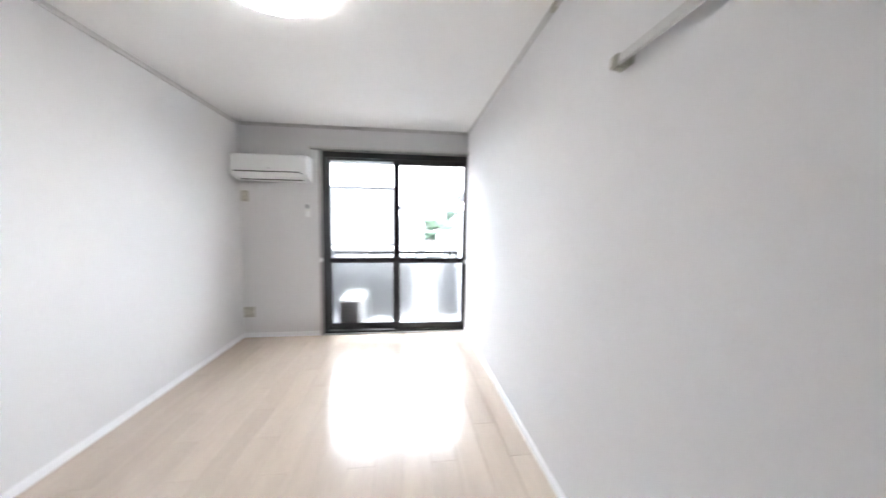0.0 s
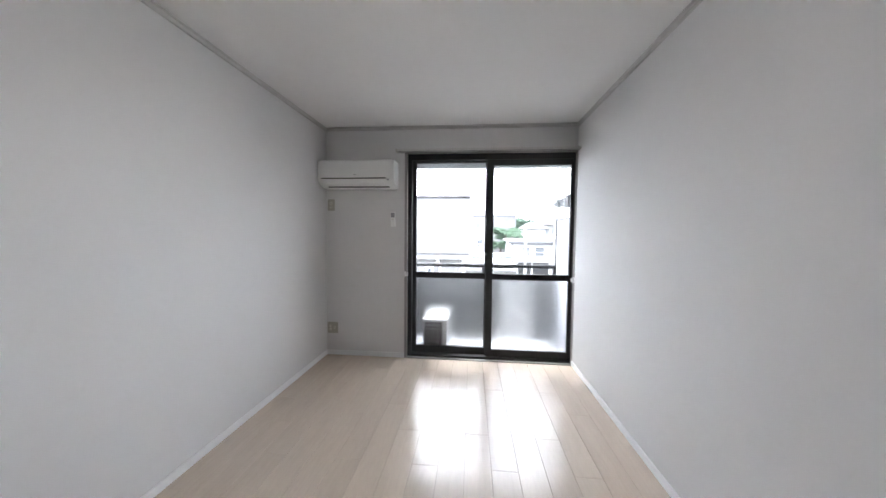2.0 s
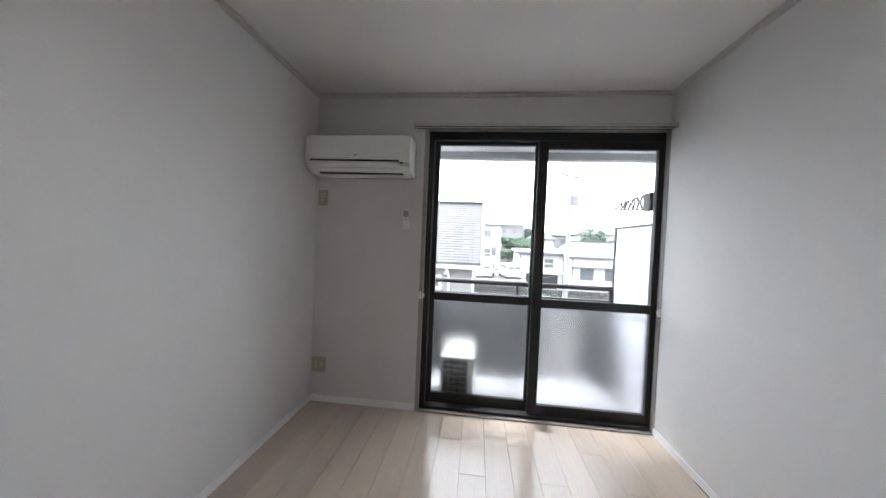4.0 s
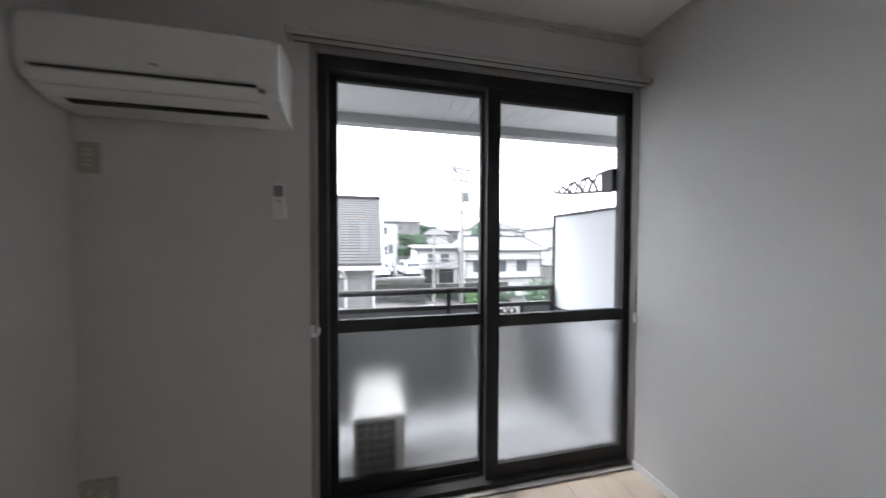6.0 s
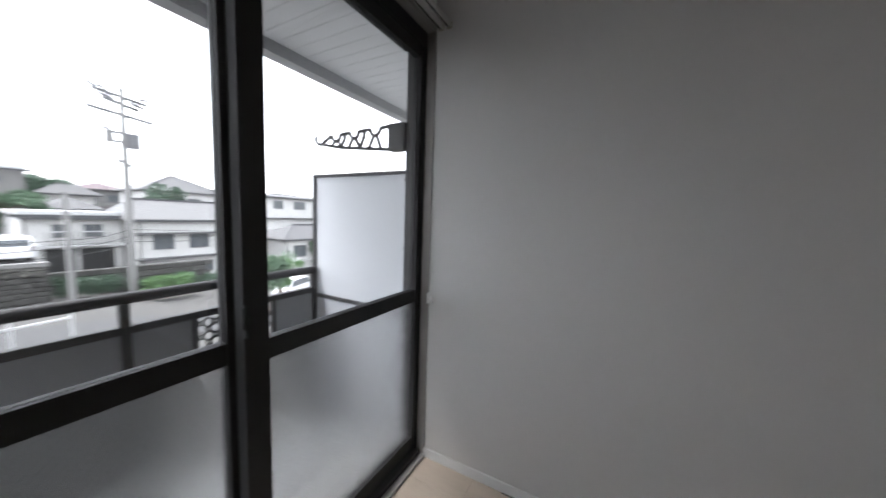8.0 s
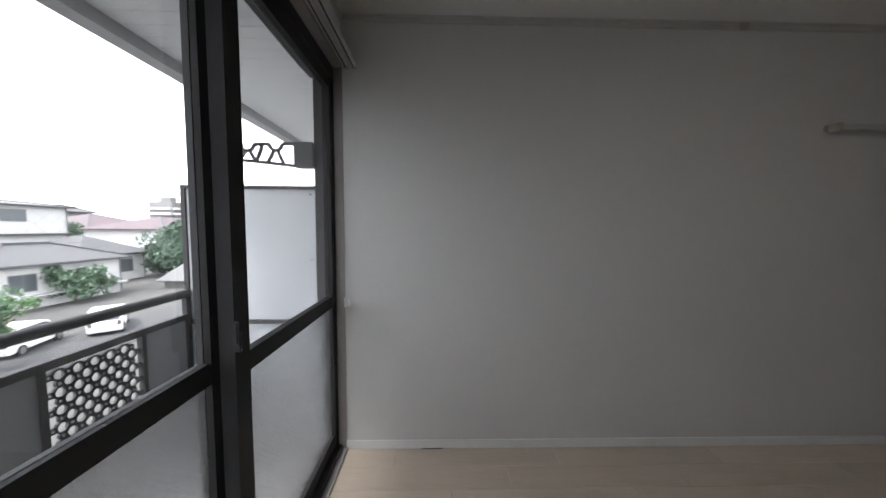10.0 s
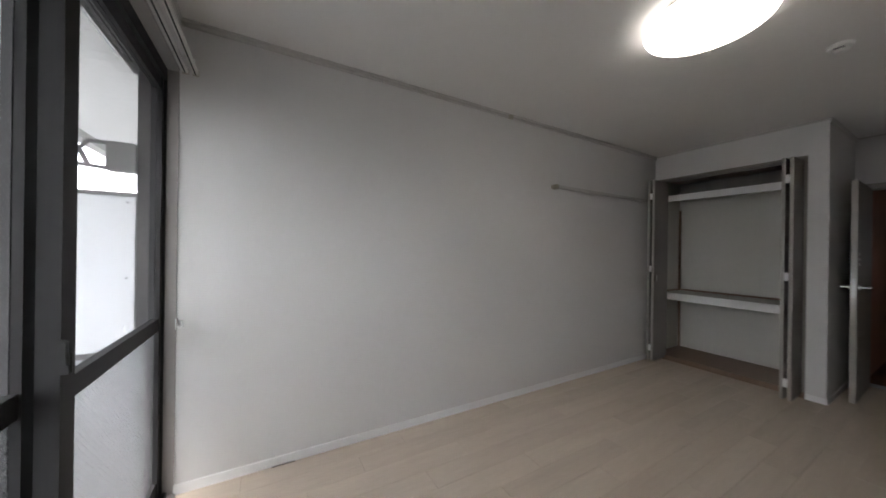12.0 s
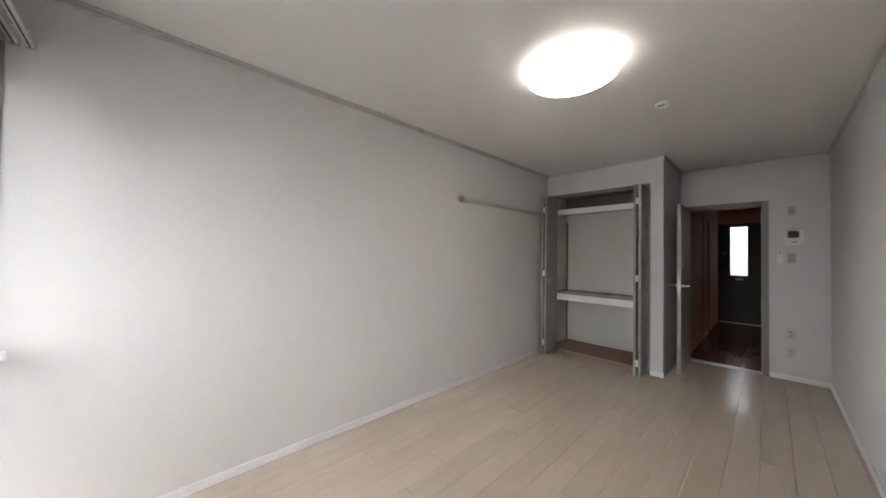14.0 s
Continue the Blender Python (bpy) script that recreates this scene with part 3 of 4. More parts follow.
def door_phone():
    ob = thing("door_phone", (-2.343, BACK, 1.44), "white video door phone with a dark screen", "door phone")
    body = part("body", box(-2.388, -2.258, BACK, BACK + 0.025, 1.447, 1.613, 0.004), WHITE_PLASTIC, ob)
    part("screen", box(-2.357, -2.277, BACK + 0.025, BACK + 0.0265, 1.528, 1.598), BLACK, body, "dark screen")
    part("button", box(-2.34, -2.307, BACK + 0.025, BACK + 0.0275, 1.475, 1.49, 0.001), GREY_PLASTIC, body)
    part("speaker_grille", boxes([(-2.381, -2.361, BACK + 0.025, BACK + 0.026, 1.452 + 0.006 * i, 1.454 + 0.006 * i) for i in range(4)]), GREY_PLASTIC, body)


door_phone()
holder = thing("remote_holder", (-2.22, BACK, 1.25), "small white empty remote holder on the wall", "holder")
part("plate", box(-2.237, -2.203, BACK, BACK + 0.004, 1.25, 1.395, 0.001), WHITE_PLASTIC, holder)
part("pocket", box(-2.24, -2.2, BACK + 0.004, BACK + 0.022, 1.25, 1.33, 0.003), WHITE_PLASTIC, holder)
part("hook", box(-2.225, -2.215, BACK + 0.004, BACK + 0.012, 1.35, 1.39, 0.002), GREY_PLASTIC, holder)

# ---- hallway and entrance door ----
hall_floor = structure("hall_floor", box(-2.45, -1.30, HALL_END, BACK - 0.11, -0.12, -0.012), PLANK_EDGE, "dark brown plank floor of the hallway", "floor")
structure("wall_hall_left", boxes([(-1.40, -1.30, -6.9, BACK - 0.12, -0.12, TOP), (-1.40, -1.30, -7.6, -6.9, 1.98, TOP), (-1.40, -1.30, HALL_END, -7.6, -0.12, TOP)]), HALL_WALL, "reddish brown hallway wall", "wall")
structure("wall_hall_right", box(-2.55, -2.45, HALL_END, BACK - 0.12, -0.12, TOP), HALL_WALL, "reddish brown hallway wall", "wall")
structure("ceiling_hall", box(-2.55, -1.30, HALL_END - 0.1, BACK - 0.0, TOP - 0.02, TOP + 0.1), CEILING, "white hallway ceiling", "ceiling")
structure("wall_entrance", boxes([(-2.55, -2.2, HALL_END - 0.1, HALL_END, -0.12, TOP - 0.02), (-1.355, -1.30, HALL_END - 0.1, HALL_END, -0.12, TOP - 0.02), (-2.2, -1.355, HALL_END - 0.1, HALL_END, 2.0, TOP - 0.02)]), HALL_WALL,
          "reddish brown wall round the entrance door", "wall")
side_door = thing("door_2", (-1.4, -7.25, 0), "brown wooden side door in the hallway, closed", "door", kind="structure")
part("frame", boxes([(-1.415, -1.30, -6.95, -6.9, 0, 1.98), (-1.415, -1.30, -7.6, -7.55, 0, 1.98), (-1.415, -1.30, -7.55, -6.95, 1.93, 1.98)]), CLOSET_WOOD, side_door)
part("leaf", box(-1.39, -1.36, -7.55, -6.95, 0.005, 1.93), HALL_WALL, side_door)
part("air_grille", boxes([(-1.395, -1.39, -7.5, -7.05, 0.12 + 0.02 * i, 0.132 + 0.02 * i) for i in range(5)]), CLOSET_WOOD, side_door)


def entrance_door():
    ob = thing("door_3", (-1.78, HALL_END, 0), "black steel entrance door with a bright glazed strip", "door", kind="structure")
    y0, y1 = HALL_END - 0.06, HALL_END - 0.015
    a, b, c, d, z0, z1 = -2.2, -1.355, -1.838, -1.585, 0.955, 1.935
    leaf = part("leaf", boxes([(a, c, y0, y1, 0.01, 2.0), (d, b, y0, y1, 0.01, 2.0), (c, d, y0, y1, 0.01, z0), (c, d, y0, y1, z1, 2.0)]), DOOR_BLACK, ob)
    p = part("pane", box(c, d, HALL_END - 0.04, HALL_END - 0.034, z0, z1), FRONT_GLASS, ob, "milky daylight pane")
    p.visible_shadow = False
    grid = []
    for k in range(1, 5):
        x = c + (d - c) * k / 5
        grid.append([(x, HALL_END - 0.028, z0), (x, HALL_END - 0.028, z1)])
    for k in range(1, 14):
        z = z0 + (z1 - z0) * k / 14
        if k not in (5, 6, 7, 8):
            grid.append([(c, HALL_END - 0.028, z), (d, HALL_END - 0.028, z)])
        else:
            grid.append([(c, HALL_END - 0.028, z), (c + (d - c) * 0.2, HALL_END - 0.028, z)])
            grid.append([(c + (d - c) * 0.8, HALL_END - 0.028, z), (d, HALL_END - 0.028, z)])
    part("glazing_bar", bars(grid, 0.015, 0.012), GREY_PLASTIC, ob, "thin leaded bars over the pane")
    part("letter_slot", box(-1.77, -1.66, y1, y1 + 0.012, 0.86, 0.9, 0.003), METAL, ob)
    part("peephole", cylinder(-1.49, 1.4, y1, y1 + 0.012, 0.012, n=14, axis="y"), METAL, ob)
    h = part("handle", boxes([(-2.1, -2.06, y1, y1 + 0.012, 0.72, 1.0)]), METAL, ob)
    part("lever", bars([[(-2.08, y1 + 0.012, 0.95), (-2.08, y1 + 0.05, 0.94), (-2.08, y1 + 0.05, 0.78), (-2.08, y1 + 0.012, 0.77)]], 0.016, 0.016, (1, 0, 0)), METAL, h)


entrance_door()
structure("doorstep", box(-2.2, -1.355, HALL_END - 0.1, HALL_END + 0.03, -0.05, 0.009), METAL, "steel sill of the entrance door", "sill")

# ---- balcony ----
BF = -0.16
structure("balcony_floor", box(-1.80, 2.6, 0.15, 0.98, BF - 0.16, BF), BALCONY_FLOOR, "light grey sheet floor of the balcony", "floor")
soffit_rows = [(-3.4, 3.4, 0.15, 1.08, 2.292, 2.42)]
soffit_rows += [(-3.39 + 0.1 * k, -3.2935 + 0.1 * k, 0.152, 1.06, 2.287, 2.292) for k in range(67)]
structure("balcony_ceiling", boxes(soffit_rows), SOFFIT, "grey boarded soffit above the balcony", "ceiling")
structure("fascia", boxes([(-3.4, 3.4, 1.06, 1.12, 2.225, 2.45), (-3.4, 3.4, 1.04, 1.135, 2.205, 2.235)]), FASCIA, "grey fascia board along the balcony roof", "fascia")
structure("facade", boxes([(0.12, 3.4, 0.0, 0.15, -3.8, 2.42), (-3.4, W - 0.12, 0.02, 0.15, -3.8, 2.42), (W - 0.12, 0.12, 0.02, 0.15, -3.8, -0.12)]), FACADE, "pale sided outer wall of the building", "facade")


def parapet():
    ob = thing("balcony_railing", (-0.86, 0.9, BF), "dark bronze balcony railing with grey panels and a scrollwork insert", "railing")
    x0, x1 = -1.77, 0.045
    hand = bmesh.new()
    bmesh.ops.create_cone(hand, cap_ends=True, segments=12, radius1=0.024, radius2=0.024, depth=x1 - x0)
    bmesh.ops.transform(hand, matrix=Matrix.Translation(((x0 + x1) / 2, 0.904, 0.906)) @ Matrix.Rotation(radians(90), 4, "Y"), verts=hand.verts[:])
    part("handrail", hand, FRAME_DARK, ob, smooth=True)
    part("handrail", box(x0 - 0.02, x0 + 0.02, 0.17, 0.925, 0.883, 0.928, 0.012), FRAME_DARK, ob)
    part("lower_rail", box(x0, x1, 0.886, 0.922, 0.76, 0.793, 0.003), FRAME_DARK, ob)
    part("bottom_rail", box(x0, x1, 0.889, 0.919, BF + 0.05, BF + 0.08, 0.003), FRAME_DARK, ob)
    part("lower_rail", box(x0 - 0.015, x0 + 0.015, 0.17, 0.886, 0.76, 0.793, 0.003), FRAME_DARK, ob)
    for x in (-1.765, -0.872, 0.032):
        part("post", box(x - 0.016, x + 0.016, 0.89, 0.918, BF, 0.885, 0.002), FRAME_DARK, ob)
    for a, b in ((-1.749, -0.888), (-0.856, -0.645), (-0.235, 0.016)):
        part("panel", box(a, b, 0.901, 0.907, BF + 0.08, 0.76), PARAPET, ob, "grey panel")
    part("panel", box(x0 - 0.003, x0 + 0.003, 0.17, 0.885, BF + 0.08, 0.76), PARAPET, ob, "grey panel")
    for x in (-0.635, -0.245):
        part("mullion", box(x - 0.01, x + 0.01, 0.89, 0.918, BF + 0.08, 0.76), FRAME_DARK, ob)
    rings = []
    for i in range(13):
        for j in range(26):
            cx, cz = -0.61 + 0.031 * i, BF + 0.105 + 0.034 * j
            r = 0.0215 if (i + j) % 2 == 0 else 0.0105
            if cx - r > -0.63 and cx + r < -0.25 and cz + r < 0.765:
                rings.append([(cx + r * math.cos(k * math.pi / 4), 0.904, cz + r * math.sin(k * math.pi / 4)) for k in range(9)])
    part("scrollwork", bars(rings, 0.0065, 0.012, (0, 1, 0)), FRAME_DARK, ob, "dark cast scrollwork insert")


parapet()


def partition():
    ob = thing("balcony_partition", (0.06, 0.5, BF), "white board balcony partition in a dark frame", "partition")
    part("frame", boxes([(0.045, 0.075, 0.895, 0.92, BF, 1.518), (0.045, 0.075, 0.15, 0.17, BF, 1.518), (0.046, 0.074, 0.17, 0.895, 1.498, 1.518),
                         (0.046, 0.074, 0.17, 0.895, 0.725, 0.75), (0.046, 0.074, 0.17, 0.895, BF + 0.05, BF + 0.075)]), FRAME_DARK, ob)
    part("board", box(0.055, 0.064, 0.17, 0.895, 0.75, 1.498), PARTITION, ob)
    part("board", box(0.055, 0.064, 0.17, 0.895, BF + 0.075, 0.725), PARTITION, ob)
    for y, z in ((0.2, 1.47), (0.2, 1.1), (0.2, 0.78)):
        part("screw", cylinder(y, z, 0.052, 0.055, 0.006, n=8, axis="x"), BLACK, ob)


partition()


def pole_bracket(x):
    ob = thing("laundry_pole_bracket", (x, 0.15, 1.62), "dark cast laundry pole bracket with openwork arm", "laundry bracket", "laundry brackets")
    part("mount", box(x - 0.028, x + 0.028, 0.15, 0.25, 1.605, 1.74, 0.004), FRAME_DARK, ob)
    def arc(cy, cz, r, a0, a1, n=8):
        return [(x, cy + r * math.cos(radians(a0 + (a1 - a0) * k / n)), cz + r * math.sin(radians(a0 + (a1 - a0) * k / n))) for k in range(n + 1)]
    cups = ((0.355, 1.732), (0.505, 1.729), (0.645, 1.725))
    lower = [(x, 0.245, 1.616), (x, 0.6, 1.652), (x, 0.745, 1.678)]
    paths = [lower, [(x, 0.245, 1.735), (x, 0.32, 1.733)], arc(0.775, 1.722, 0.04, 205, 375), [(x, 0.68, 1.726), (x, 0.735, 1.698), (x, 0.745, 1.678)]]
    for i, (cy, cz) in enumerate(cups):
        r = 0.034
        paths.append(arc(cy, cz, r, 180, 360))
        foot = 1.616 + (cy - 0.245) * 0.101
        paths.append([(x, cy - 0.01, cz - r), (x, cy - 0.04, foot)])
        paths.append([(x, cy + 0.01, cz - r), (x, cy + 0.045, foot + 0.004)])
        if i < 2:
            paths.append([(x, cy + r, cz), (x, cups[i + 1][0] - r, cups[i + 1][1])])
            middle = (cy + cups[i + 1][0]) / 2
            paths.append([(x, middle, cz - 0.001), (x, middle + 0.004, cz - 0.03), (x, middle + 0.03, foot + 0.012)])
    part("arm", bars(paths, 0.016, 0.012, (1, 0, 0)), FRAME_DARK, ob)


pole_bracket(-0.01)
pole_bracket(-1.76)


def outdoor_unit():
    ob = thing("outdoor_unit", (-1.415, 0.5, BF), "white air conditioner outdoor unit on the balcony", "outdoor unit")
    x0, x1, y0, y1, z0, z1 = -1.555, -1.285, 0.19, 0.8, BF + 0.06, 0.365
    part("cabinet", box(x0, x1, y0 + 0.01, y1, z0, z1 - 0.02, 0.008), ENAMEL, ob)
    part("top_cover", box(x0 - 0.006, x1 + 0.006, y0 - 0.004, y1 + 0.006, z1 - 0.02, z1, 0.006), ENAMEL, ob)
    part("fin_panel", box(x0 + 0.012, x1 - 0.045, y0 + 0.004, y0 + 0.01, z0 + 0.03, z1 - 0.03), BLACK, ob, "dark cooling fins")
    part("grille", bars([[(x0 + 0.012, y0 + 0.002, z0 + 0.04 + 0.045 * k), (x1 - 0.045, y0 + 0.002, z0 + 0.04 + 0.045 * k)] for k in range(9)] +
                        [[(x0 + 0.02 + 0.05 * k, y0 + 0.002, z0 + 0.03), (x0 + 0.02 + 0.05 * k, y0 + 0.002, z1 - 0.03)] for k in range(5)], 0.005, 0.006), GREY_PLASTIC, ob)
    for y in (y0 + 0.08, y1 - 0.1):
        part("foot", box(x0 - 0.01, x1 + 0.01, y, y + 0.06, BF, z0, 0.006), GREY_PLASTIC, ob)
    part("hose", bars([[(x0, y0 + 0.3, z0 + 0.1), (x0 - 0.1, y0 + 0.25, z0 + 0.06), (x0 - 0.14, 0.16, z0 + 0.22)]], 0.035, 0.035), WHITE_PAINT, ob, "white pipe cover")


outdoor_unit()

# ---- outdoors ----


def smooth_step(v):
    v = max(0.0, min(1.0, v))
    return v * v * (3 - 2 * v)


def land(x, y):
    return -3.8 - 1.2 * smooth_step((x - 1) / 8) * smooth_step((y - 4) / 10) + 4.0 * smooth_step((y - 44) / 30)


def ground_sheet():
    bm = bmesh.new()
    steps = sorted({-900, -400, -150, -80, -40, -20, *range(-12, 100, 4), 120, 160, 250, 500, 900})
    rows = [[bm.verts.new((x, y, land(x, y))) for x in steps] for y in steps]
    for i in range(len(steps) - 1):
        for j in range(len(steps) - 1):
            bm.faces.new((rows[i][j], rows[i][j + 1], rows[i + 1][j + 1], rows[i + 1][j]))
    return bm


structure("ground", ground_sheet(), GROUND, "grey earth and gravel ground of the neighbourhood", "ground", True)
road = bmesh.new()
edge = []
for k in range(0, 15):
    x = -12 + 4 * k
    edge.append((road.verts.new((x, 15.6 + 0.05 * k, land(x, 15.6) + 0.05)), road.verts.new((x, 20.0 + 0.05 * k, land(x, 20) + 0.05))))
for p, q in zip(edge, edge[1:]):
    road.faces.new((p[0], q[0], q[1], p[1]))
structure("road", road, ASPHALT, "grey asphalt road below the balcony", "road")


def window_unit(owner, x0, x1, y, z0, z1):
    f = part("window", boxes([(x0 - 0.06, x1 + 0.06, y - 0.05, y + 0.02, z0 - 0.07, z0), (x0 - 0.06, x1 + 0.06, y - 0.05, y + 0.02, z1, z1 + 0.06),
                              (x0 - 0.06, x0, y - 0.05, y + 0.02, z0, z1), (x1, x1 + 0.06, y - 0.05, y + 0.02, z0, z1),
                              ((x0 + x1) / 2 - 0.03, (x0 + x1) / 2 + 0.03, y - 0.04, y + 0.02, z0, z1)]), STUCCO_GREY, owner)
    part("pane", box(x0, x1, y - 0.02, y, z0, z1), WINDOW_DARK, f)


def hip_roof(x0, x1, y0, y1, ze, zr, over=0.5, hip=1.0):
    x0, x1, y0, y1 = x0 - over, x1 + over, y0 - over, y1 + over
    bm = bmesh.new()
    inset = min((x1 - x0), (y1 - y0)) / 2 * hip
    if x1 - x0 >= y1 - y0:
        r = [(x0 + inset, (y0 + y1) / 2, zr), (x1 - inset, (y0 + y1) / 2, zr)]
    else:
        r = [((x0 + x1) / 2, y0 + inset, zr), ((x0 + x1) / 2, y1 - inset, zr)]
    c = [bm.verts.new(p) for p in ((x0, y0, ze), (x1, y0, ze), (x1, y1, ze), (x0, y1, ze))]
    low = [bm.verts.new((v.co.x, v.co.y, ze - 0.15)) for v in c]
    a, b = (bm.verts.new(p) for p in r)
    if x1 - x0 >= y1 - y0:
        faces = [(c[0], c[1], b, a), (c[1], c[2], b), (c[2], c[3], a, b), (c[3], c[0], a)]
    else:
        faces = [(c[0], c[1], a), (c[1], c[2], b, a), (c[2], c[3], b), (c[3], c[0], a, b)]
    for f in faces:
        bm.faces.new(f)
    for i in range(4):
        bm.faces.new((c[i], low[i], low[(i + 1) % 4], c[(i + 1) % 4]))
    bm.faces.new(low)
    bmesh.ops.recalc_face_normals(bm, faces=bm.faces[:])
    return bm


def house(label, x0, x1, y0, y1, zb, ze, zr=None, wall=STUCCO, roof=TILE_ROOF, windows=(), bands=(), openings=(), over=0.5, balconies=(), hip=1.0):
    """A far house: walls, roof (hipped, or flat with a parapet), windows and ledges on the side that faces the balcony."""
    ob = thing("house", ((x0 + x1) / 2, (y0 + y1) / 2, zb), label, "house", "neighbouring houses")
    part("wall", box(x0, x1, y0, y1, zb, ze), wall, ob)
    if zr is None:
        part("roof", boxes([(x0 - 0.2, x1 + 0.2, y0 - 0.2, y1 + 0.2, ze, ze + 0.25)]), WHITE_PAINT, ob, "flat pale roof slab")
    else:
        r = part("roof", hip_roof(x0, x1, y0, y1, ze, zr, over, hip), roof, ob)
        inset, ym = (min(x1 - x0, y1 - y0) / 2 + over) * hip - over, (y0 + y1) / 2
        if x1 - x0 >= y1 - y0:
            part("ridge_cap", bars([[(x0 + inset, ym, zr + 0.04), (x1 - inset, ym, zr + 0.04)]], 0.26, 0.16), EAVE_DARK, r)
            for xa, xb in ((x0 - over, x0 + inset), (x1 + over, x1 - inset)):
                part("hip_cap", bars([[(xa, y0 - over, ze + 0.03), (xb, ym, zr + 0.04)]], 0.18, 0.12), EAVE_DARK, r)
    for w in windows:
        window_unit(ob, w[0], w[1], y0, w[2], w[3])
    for z0, z1, d in bands:
        part("ledge", box(x0 - 0.1, x1 + 0.1, y0 - d, y0, z0, z1), roof if d > 0.5 else WHITE_PAINT, ob)
    # the gutter bar is dark so that it draws the under-eave shade line
    part("gutter", box(x0 - over, x1 + over, y0 - over - 0.12, y0 - over, ze - 0.2, ze - 0.02), EAVE_DARK, ob)
    for x in (x0 + 0.15, x1 - 0.15):
        part("downpipe", bars([[(x, y0 - 0.06, zb), (x, y0 - 0.06, ze - 0.1)]], 0.09, 0.09), STUCCO_GREY, ob)
    for a, b, z in balconies:
        rail = part("balcony", box(a, b, y0 - 0.9, y0, z - 0.12, z), WHITE_PAINT, ob)
        part("balcony_rail", box(a, b, y0 - 0.9, y0 - 0.84, z + 0.92, z + 1.0), WHITE_PAINT, rail)
        n = max(2, int((b - a) / 0.22))
        part("baluster", bars([[(a + (b - a) * k / n, y0 - 0.87, z), (a + (b - a) * k / n, y0 - 0.87, z + 0.95)] for k in range(n + 1)], 0.04, 0.04), STUCCO_GREY, rail)
    for a, b, z0, z1 in openings:
        # solid black slabs give the shade inside the open garages
        part("garage_shade", box(a, b, y0 - 0.02, y0 + 0.3, z0, z1), BLACK, ob, "black slab standing in for the shade in an open garage")
    return ob


def slate_house():
    ob = thing("house", (-5.5, 12.4, -3.8), "house with a grey slate roof and pale walls", "house", "neighbouring houses")
    x0, x1, ye, ze, yr, zr = -10.5, -1.12, 9.75, 0.54, 12.4, 3.2
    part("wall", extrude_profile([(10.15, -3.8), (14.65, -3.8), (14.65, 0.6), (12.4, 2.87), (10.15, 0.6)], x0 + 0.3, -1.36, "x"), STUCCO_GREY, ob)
    deck = part("roof", extrude_profile([(ye, ze - 0.06), (yr, zr - 0.06), (15.05, ze - 0.06), (15.05, ze - 0.16), (yr, zr - 0.2), (ye, ze - 0.16)], x0, x1, "x"), SLATE, ob)
    n = 26
    for k in range(n):
        f0, f1 = k / n, (k + 1.12) / n
        y0, z0, y1, z1 = ye + (yr - ye) * f0, ze + (zr - ze) * f0, ye + (yr - ye) * min(1, f1), ze + (zr - ze) * min(1, f1)
        part("slate_course", extrude_profile([(y0 - 0.005, z0 - 0.018), (y0 + 0.003, z0 - 0.031), (y1, z1 - 0.045), (y1, z1 - 0.031)], x0, x1, "x"), SLATE, deck)
    part("ridge_cap", box(x0, x1, yr - 0.09, yr + 0.09, zr - 0.05, zr + 0.03, 0.01), SLATE, ob)
    part("verge_board", extrude_profile([(ye - 0.05, ze - 0.17), (ye - 0.05, ze + 0.03), (yr, zr + 0.03), (15.1, ze + 0.03), (15.1, ze - 0.17), (yr, zr - 0.2)], x1, x1 + 0.09, "x"), WHITE_PAINT, ob)
    part("gutter", box(x0, x1 + 0.1, ye - 0.14, ye - 0.01, ze - 0.26, ze - 0.12, 0.02), WHITE_PAINT, ob)
    part("eave_board", box(x0, x1, ye - 0.01, 10.15, ze - 0.26, ze - 0.18), WHITE_PAINT, ob)
    part("downpipe", bars([[(-2.45, ye - 0.07, ze - 0.26), (-2.37, 10.1, ze - 0.6), (-2.35, 10.1, -3.8)]], 0.09, 0.09), WHITE_PAINT, ob)
    part("downpipe", bars([[(-1.4, 10.1, ze - 0.3), (-1.4, 10.1, -3.8)]], 0.09, 0.09), WHITE_PAINT, ob)
    part("lamp", box(-2.57, -2.4, 9.9, 10.15, 0.0, 0.14, 0.03), WHITE_PAINT, ob)
    w = part("window", boxes([(-2.99, -2.66, 10.09, 10.15, -0.62, -0.04)]), WHITE_PAINT, ob)
    part("pane", box(-2.9, -2.76, 10.08, 10.09, -0.5, -0.18), WINDOW_DARK, w)
    part("porch_wall", box(-3.6, -2.9, 9.5, 10.15, -3.8, -0.52), WHITE_PAINT, ob)
    part("stair_stringer", bars([[(-2.9, 9.55, -1.75), (-2.45, 9.55, -1.0)], [(-2.9, 9.55, -1.36), (-2.6, 9.55, -1.33)]], 0.1, 0.16), WHITE_PAINT, ob)


slate_house()
house("white three-storey house behind the car park", -1.4, 1.7, 38.5, 45, -3.2, 3.8, 5.0, windows=[(-0.4, 0.4, 2.2, 3.0), (-0.3, 0.4, -0.3, 0.6), (0.65, 1.1, -0.2, 0.8)], bands=[(1.0, 1.2, 0.3)], over=0.25, balconies=[(-0.5, 0.6, -0.9)])
house("pale flat-roofed apartment block", 1.4, 6.0, 48, 56, -3.2, 4.4, wall=STUCCO_GREY, windows=[(2.6, 3.1, 3.1, 3.7), (4.3, 4.7, 3.1, 3.7)])
